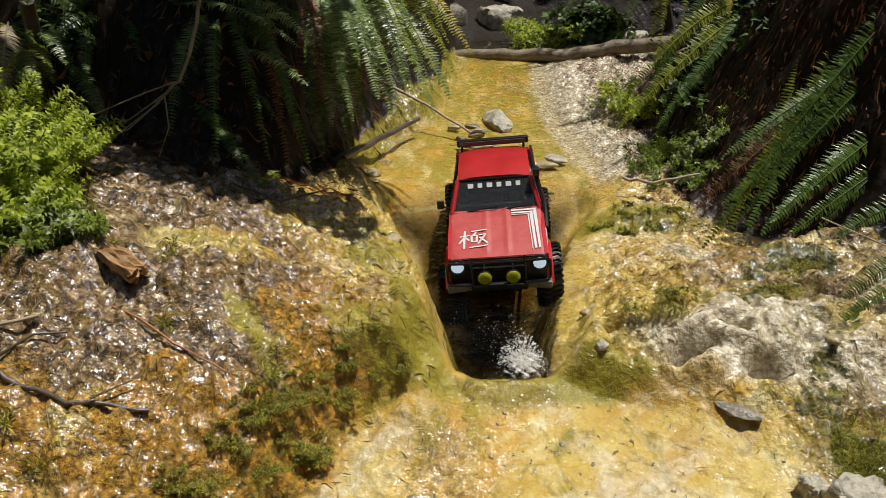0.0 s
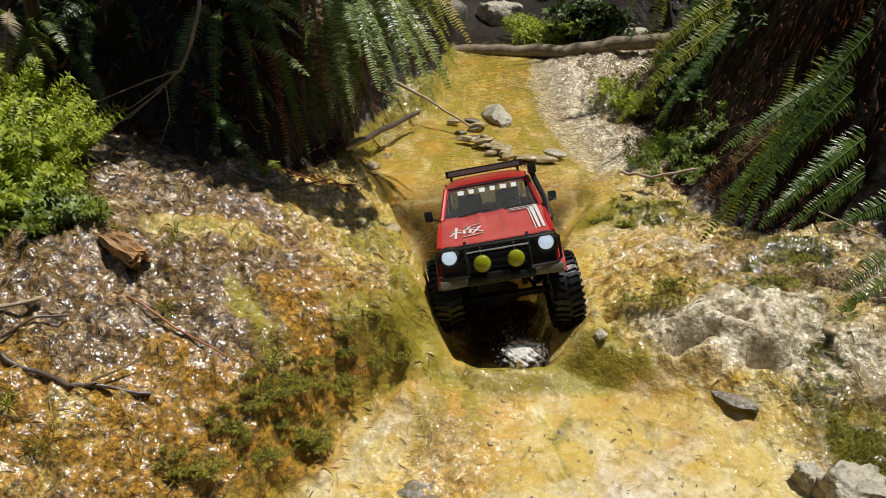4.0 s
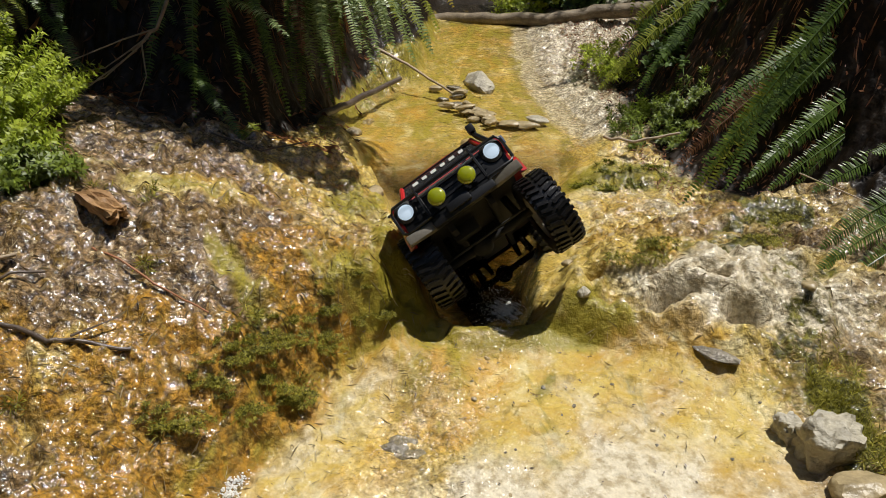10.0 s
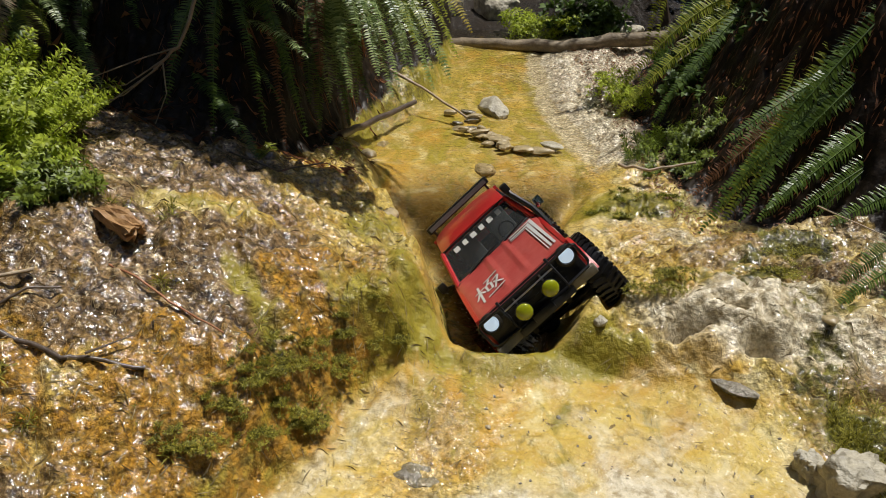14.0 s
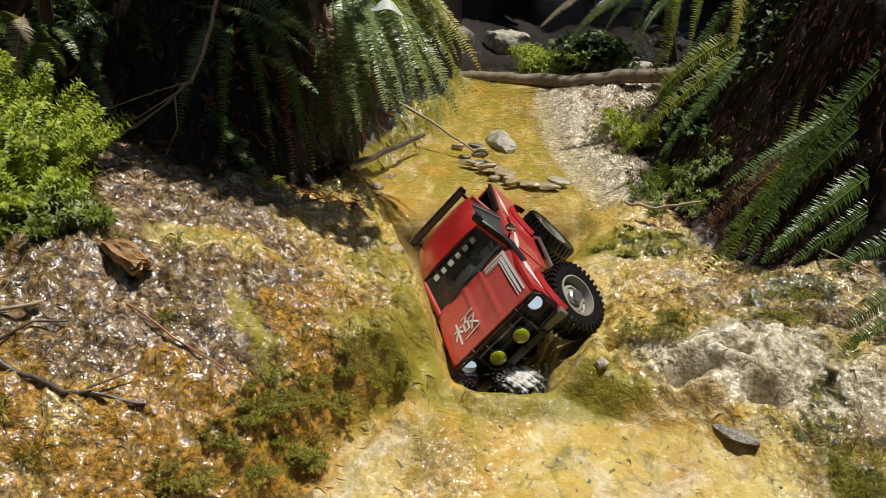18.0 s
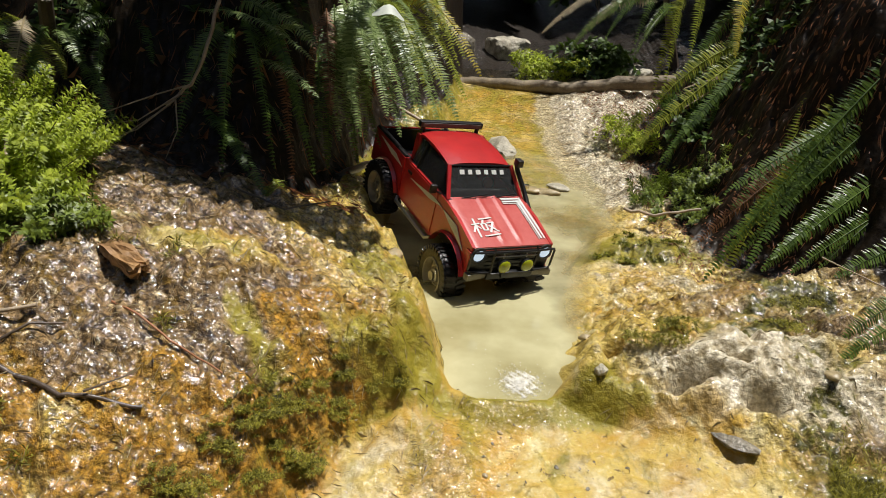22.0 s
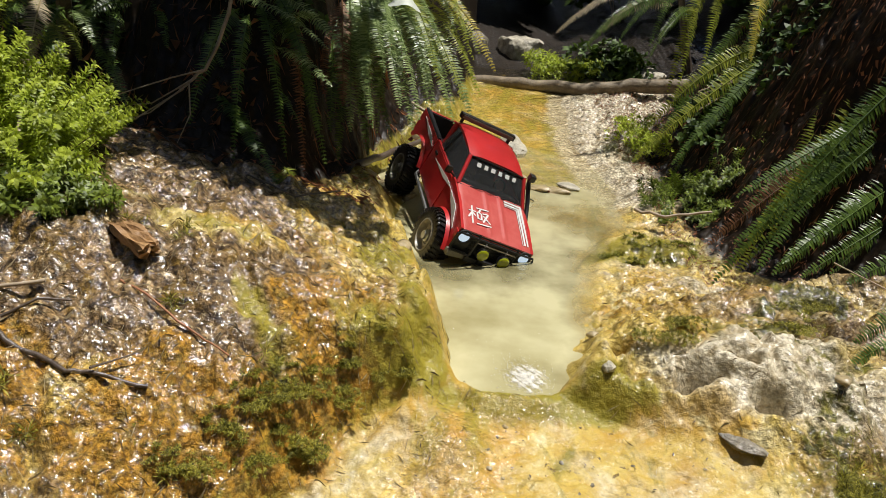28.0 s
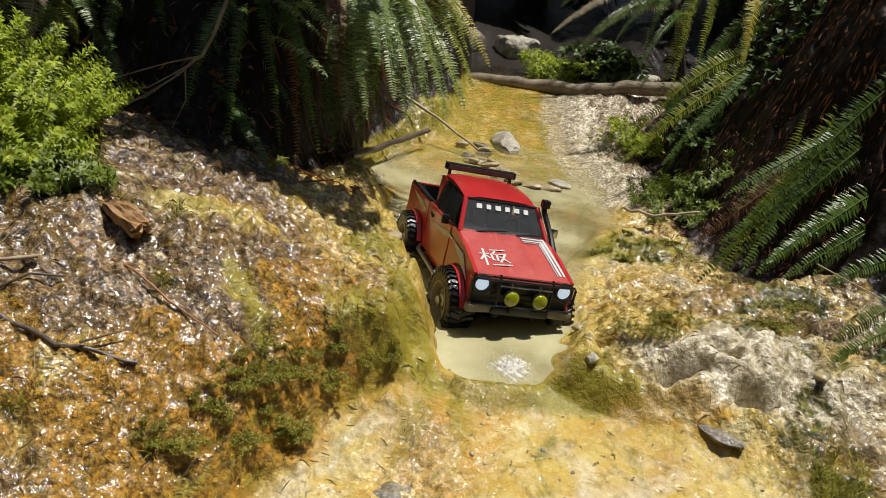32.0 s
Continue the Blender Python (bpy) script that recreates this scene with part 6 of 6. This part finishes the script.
        part("mirror", box(bmesh.new(), (0.072, s * 0.096, 0.184), (0.007, 0.013, 0.016), None, 0.003), mat, arm)
    # front
    part("grille_panel", box(bmesh.new(), (0.2065, 0, 0.1255), (0.009, 0.1545, 0.046), None, 0.002), M_BLACK, t, "black grille")
    for k in range(4):
        part("grille_slat", box(bmesh.new(), (0.2118, 0, 0.1125 + 0.009 * k), (0.0016, 0.098, 0.0032)), M_BLACK, t)
    for s in (-1, 1):
        ring = [(0.0150, 0.0), (0.0150, 0.003), (0.0112, 0.0045), (0.0100, 0.001)]
        m = Matrix.Translation((0.210, s * 0.066, 0.135)) @ pose(0, 0, 0, 0, 0, -90)
        bezel = part("headlight", lathe(bmesh.new(), ring, 28, m), M_MUD, t, "round headlight in a dull dark rim")
        lens = [(0.0104 * math.cos(a), 0.0015 + 0.0035 * math.sin(a)) for a in np.linspace(0, 1.5, 6)]
        part("lens", lathe(bmesh.new(), lens + [(0.0001, 0.005)], 28, m), M_LAMP, bezel, "glowing bluish white lens")
        part("marker_light", box(bmesh.new(), (0.204, s * 0.0815, 0.133), (0.014, 0.003, 0.018), None, 0.001), M_RED, t, "red side marker")
        part("bumper_end", box(bmesh.new(), (0.2135, s * 0.064, 0.099), (0.013, 0.042, 0.013), (0, 0, -s * 9), 0.003), M_BUMPER, t, "dull pale steel bumper end")
        ym = Matrix.Translation((0.2245, s * 0.0226, 0.1225)) @ pose(0, 0, 0, 0, 0, -90)
        cup = part("fog_lamp", lathe(bmesh.new(), [(0.004, -0.007), (0.0105, -0.003), (0.0122, 0.003), (0.0122, 0.0055), (0.011, 0.006)], 24, ym), M_BLACK, t, "round yellow fog lamp")
        part("lens", lathe(bmesh.new(), [(0.0116 * math.cos(a), 0.0055 + 0.005 * math.sin(a)) for a in np.linspace(0, 1.5, 6)] + [(0.0001, 0.0105)], 24, ym), M_YELLOW, cup, "bright yellow lens")
        part("bracket", tube(bmesh.new(), ((0.221, s * 0.0226, 0.134), (0.221, s * 0.0226, 0.141), (0.217, s * 0.0226, 0.143)), 0.0013, 6), M_STEEL, cup, "bright steel bracket")
        part("bar_upright", tube(bmesh.new(), ((0.2165, s * 0.042, 0.094), (0.222, s * 0.042, 0.110), (0.2215, s * 0.042, 0.146), (0.2165, s * 0.042, 0.153)), 0.0022, 6), M_BLACK, t)
        part("side_hoop", tube(bmesh.new(), ((0.2215, s * 0.042, 0.146), (0.219, s * 0.078, 0.146), (0.2155, s * 0.083, 0.141), (0.2155, s * 0.083, 0.112), (0.219, s * 0.078, 0.107), (0.2225, s * 0.042, 0.107)), 0.0021, 6), M_BLACK, t)
    part("bumper", box(bmesh.new(), (0.2140, 0, 0.098), (0.015, 0.092, 0.012), None, 0.003), M_BLACK, t)
    part("cross_bar", tube(bmesh.new(), ((0.2225, -0.042, 0.1385), (0.2225, 0.042, 0.1385)), 0.0013, 6), M_STEEL, t, "thin bright cross bar")
    part("winch", box(bmesh.new(), (0.2215, -0.004, 0.1025), (0.010, 0.034, 0.012), None, 0.003), M_BLACK, t)
    part("bull_bar_top", tube(bmesh.new(), ((0.2215, -0.042, 0.146), (0.2215, 0.042, 0.146)), 0.0021, 6), M_BLACK, t)
    # underside
    for s in (-1, 1):
        part("frame_rail", box(bmesh.new(), (-0.005, s * 0.030, 0.088), (0.42, 0.008, 0.016), None, 0.001), M_CHASSIS, t)
        part("rock_slider", tube(bmesh.new(), ((0.075, s * 0.082, 0.088), (0.068, s * 0.088, 0.083), (-0.068, s * 0.088, 0.083), (-0.075, s * 0.082, 0.088)), 0.0035, 8), M_STEEL, t, "bright steel rock slider")
        part("leaf_spring", tube(bmesh.new(), ((-0.085, s * 0.045, 0.082), (-0.1435, s * 0.045, 0.070), (-0.200, s * 0.045, 0.082)), 0.003, 6), M_MUD, t)
        part("front_link", tube(bmesh.new(), ((0.035, s * 0.032, 0.076), (0.1435, s * 0.048, 0.058)), 0.003, 6), M_MUD, t)
        for x in (0.1435, -0.1435):
            part("shock", tube(bmesh.new(), ((x - 0.006, s * 0.050, 0.066), (x - 0.016, s * 0.046, 0.116)), 0.0055, 8), M_MUD, t, "coil-over shock absorber")
    for x in (0.1435, -0.1435):
        bm = bmesh.new()
        tube(bm, ((x, -0.066, 0.058), (x, 0.066, 0.058)), 0.0055, 10)
        bmesh.ops.create_uvsphere(bm, u_segments=14, v_segments=8, radius=0.015, matrix=Matrix.Translation((x, -0.012, 0.058)))
        part("axle", bm, M_CHASSIS, t)
    part("steering_rod", tube(bmesh.new(), ((0.160, -0.058, 0.062), (0.160, 0.058, 0.062)), 0.0020, 6), M_MUD, t, "muddy steering rod")
    part("gearbox", box(bmesh.new(), (0.02, 0, 0.084), (0.09, 0.044, 0.026), None, 0.004), M_CHASSIS, t)
    part("servo", box(bmesh.new(), (0.165, -0.018, 0.082), (0.022, 0.036, 0.018), None, 0.002), M_CHASSIS, t)
    # wheels
    wheels, lugs = [], {}
    for side in (-1, 1):
        bm = bmesh.new()
        m = Matrix.Translation((0.0535, side * 0.0095, 0)) @ Matrix.Rotation(side * 0.25, 4, "X")
        bmesh.ops.create_cube(bm, size=1, matrix=m @ Matrix.Diagonal((0.0042, 0.015, 0.0044, 1)))
        bmesh.ops.create_cube(bm, size=1, matrix=Matrix.Translation((0.0495, side * 0.0190, 0)) @ Matrix.Diagonal((0.008, 0.0042, 0.0044, 1)))
        lugs[side] = to_mesh("tread_block", bm, M_TYRE)
    for x in (0.1435, -0.1435):
        for s in (-1, 1):
            bm = bmesh.new()
            lathe(bm, [(0.0001, -s * 0.012), (0.012, -s * 0.012), (0.012, s * 0.014), (0.0085, s * 0.016), (0.0085, s * 0.020), (0.0001, s * 0.0205)], 16)
            w = part("wheel", bm, M_STEEL, t, "wheel with a black knobbly tyre")
            bm = bmesh.new()
            prof = [(0.032, -0.018), (0.044, -0.0205), (0.0505, -0.0185), (0.0525, -0.012), (0.0532, 0), (0.0525, 0.012), (0.0505, 0.0185), (0.044, 0.0205), (0.032, 0.018)]
            lathe(bm, prof, 40)
            part("tyre", bm, M_TYRE, w)
            for k in range(34):
                for side in (-1, 1):
                    lug = new("tread_block", lugs[side])
                    lug.parent = w
                    lug.matrix_local = Matrix.Rotation(2 * math.pi * (k + 0.25 * (side + 1)) / 34, 4, "Y")
            bm = bmesh.new()
            lathe(bm, [(0.0325, -s * 0.016), (0.0325, s * 0.0195), (0.0300, s * 0.0200), (0.0285, s * 0.0165), (0.0270, s * 0.006), (0.0250, s * 0.005)], 36)
            part("rim", bm, M_RIM, w, "cream steel rim")
            bm = bmesh.new()
            lathe(bm, [(0.0205, s * 0.006), (0.0205, s * 0.0095), (0.0165, s * 0.0105), (0.0150, s * 0.0085), (0.0110, s * 0.0085)], 30)
            for k in range(6):
                m = Matrix.Rotation(2 * math.pi * k / 6, 4, "Y") @ Matrix.Translation((0.0232, s * 0.0065, 0))
                bmesh.ops.create_cube(bm, size=1, matrix=m @ Matrix.Diagonal((0.0065, 0.003, 0.006, 1)))
            part("rim_disc", bm, M_RIM, w, "cream slotted wheel disc")
            w.location = (x, s * 0.0835, 0.0585)
            wheels.append((w, x, s))
    return t, wheels


truck, wheels = build_truck()
truck.scale = (1.12,) * 3


# ---- what moves ----
def motions():
    TRUCK_PATH = (
        (0, 0.136, 1.394, 0.022, 5.3, 3.2, -93.1),
        (1, 0.135, 1.347, 0.026, 5.0, 1.4, -92.1),
        (2, 0.128, 1.253, 0.029, 6.2, -4.6, -91.0),
        (5, 0.140, 1.112, 0.048, 16.0, -23.3, -94.7),
        (6, 0.158, 1.064, 0.042, 23.5, -28.6, -95.3),
        (7, 0.175, 1.027, 0.069, 35.1, -32.3, -99.8),
        (8, 0.183, 1.008, 0.076, 39.8, -31.4, -102.4),
        (9, 0.173, 1.018, 0.084, 42.7, -36.1, -103.7),
        (10, 0.173, 1.017, 0.091, 42.8, -35.9, -105.1),
        (11, 0.174, 1.004, 0.084, 42.5, -35.2, -104.5),
        (12, 0.197, 1.043, 0.031, 34.9, -26.5, -95.1),
        (13, 0.223, 1.092, 0.027, 38.1, -23.3, -89.9),
        (14, 0.232, 1.117, 0.027, 43.9, -15.2, -87.5),
        (14.5, 0.228, 1.121, 0.029, 42.3, -15.6, -87.2),
        (16.5, 0.204, 1.176, 0.051, 47.2, -3.8, -89.8),
        (17, 0.199, 1.193, 0.045, 48.6, -3.1, -88.6),
        (18, 0.204, 1.197, 0.058, 50.6, -1.1, -87.1),
        (19, 0.207, 1.219, 0.060, 52.6, 1.4, -85.2),
        (20, 0.161, 1.258, 0.086, 36.7, 19.3, -79.5),
        (21, 0.143, 1.373, 0.099, 43.6, 20.4, -72.3),
        (22, 0.004, 1.453, 0.088, -5.8, 11.1, -63.0),
        (23, -0.044, 1.618, 0.064, -21.3, 15.8, -71.4),
        (24, -0.034, 1.576, 0.062, -22.1, 14.5, -72.1),
        (25, -0.023, 1.504, 0.060, -27.3, 12.5, -73.7),
        (25.5, -0.015, 1.424, 0.043, -37.1, 13.7, -76.5),
        (27.5, -0.026, 1.610, 0.067, -20.3, 15.4, -75.0),
        (28, -0.026, 1.587, 0.062, -23.4, 14.0, -76.4),
        (29, -0.022, 1.556, 0.066, -22.6, 13.4, -74.6),
        (30, 0.011, 1.515, 0.055, -15.3, 8.5, -71.0),
        (31, 0.054, 1.348, 0.029, -7.0, 3.0, -72.0),
        (32, 0.065, 1.258, 0.022, -7.6, -3.2, -73.9),
    )
    walk(truck, [(t, pose(*r)) for t, *r in TRUCK_PATH])
    # wheels roll with the truck's way along its own heading, and the front ones steer
    times = [row[0] for row in TRUCK_PATH]
    at = [Vector(row[1:4]) for row in TRUCK_PATH]
    roll_at = [0.0]
    for i in range(1, len(times)):
        ahead = pose(*TRUCK_PATH[i][1:]).to_3x3() @ Vector((1, 0, 0))
        roll_at.append(roll_at[-1] + math.degrees((at[i] - at[i - 1]).dot(ahead) / 0.0555))
    steps = [0.5 * k for k in range(65)]
    size = truck.scale.x

    def clearance(t, x, s):
        """How far the tyre stands over the rock, in the truck's own measure."""
        row = [float(np.interp(t, times, [r[i] for r in TRUCK_PATH])) for i in range(1, 7)]
        m = pose(*row) @ Matrix.Scale(size, 4)
        rim = [m @ Vector((x + 0.0555 * math.cos(a), s * 0.0835 + w, 0.0585 + 0.0555 * math.sin(a))) for a in np.linspace(0, 6.283, 17) for w in (-0.018, 0.018)]
        return min(p.z - roughly_ground(p.x, p.y) for p in rim) / size
    for w, x, s in wheels:
        rows = []
        for t in steps:
            a = float(np.interp(t, times, roll_at))
            steer = float(np.interp(t, (0, 2, 5, 9, 12, 14.5, 16.3, 19.3, 20.5, 23, 32), (0, 0, 6, 4, 6, 0, -27, -27, -4, 0, 3))) if x > 0 else 0
            give = min(max(-clearance(t, x, s), -0.014), 0.014)
            rows.append((t, Matrix.Translation((x, s * 0.0835, 0.0585 + give)) @ pose(0, 0, 0, 0, 0, steer) @ pose(0, 0, 0, 0, a, 0)))
        walk(w, rows)
    # silt lies on the pool's floor until the wheels stir it up
    walk(silt, [(0, pose(0, 0, -0.20)), (19.2, pose(0, 0, -0.20)), (19.8, pose(0, 0, -0.03)), (20.1, pose(0, 0, -0.001)), (23.0, pose(0, 0, 0)), (32, pose(0, 0, 0))])
    # the splash leaps while the wheels churn, and falls back into the pool
    leap = ((0, 0.0), (0.4, 0.008), (0.8, -0.004), (1.2, 0.004), (1.6, -0.012), (2.2, -0.05), (2.8, -0.09), (19.3, -0.09), (19.9, -0.01), (20.6, 0.0), (21.4, -0.03), (22.2, -0.09), (30.2, -0.09), (30.8, -0.015), (31.2, -0.004), (31.6, -0.02), (32, -0.03))
    walk(splash_lip, [(t, pose(0.128, 0.925, WATER + z, 0, 0, 9 * math.sin(5 * t))) for t, z in leap])
    for k, f in enumerate((foam_lip, foam_wake)):
        c = f.location.copy()
        walk(f, [(t, pose(c.x + 0.006 * math.sin(t * 1.7 + k), c.y + 0.005 * math.cos(t * 1.3 + k), c.z, 0, 0, 8 * math.sin(t * 0.9 + k))) for t in np.arange(0, 32.5, 1.0)])


motions()
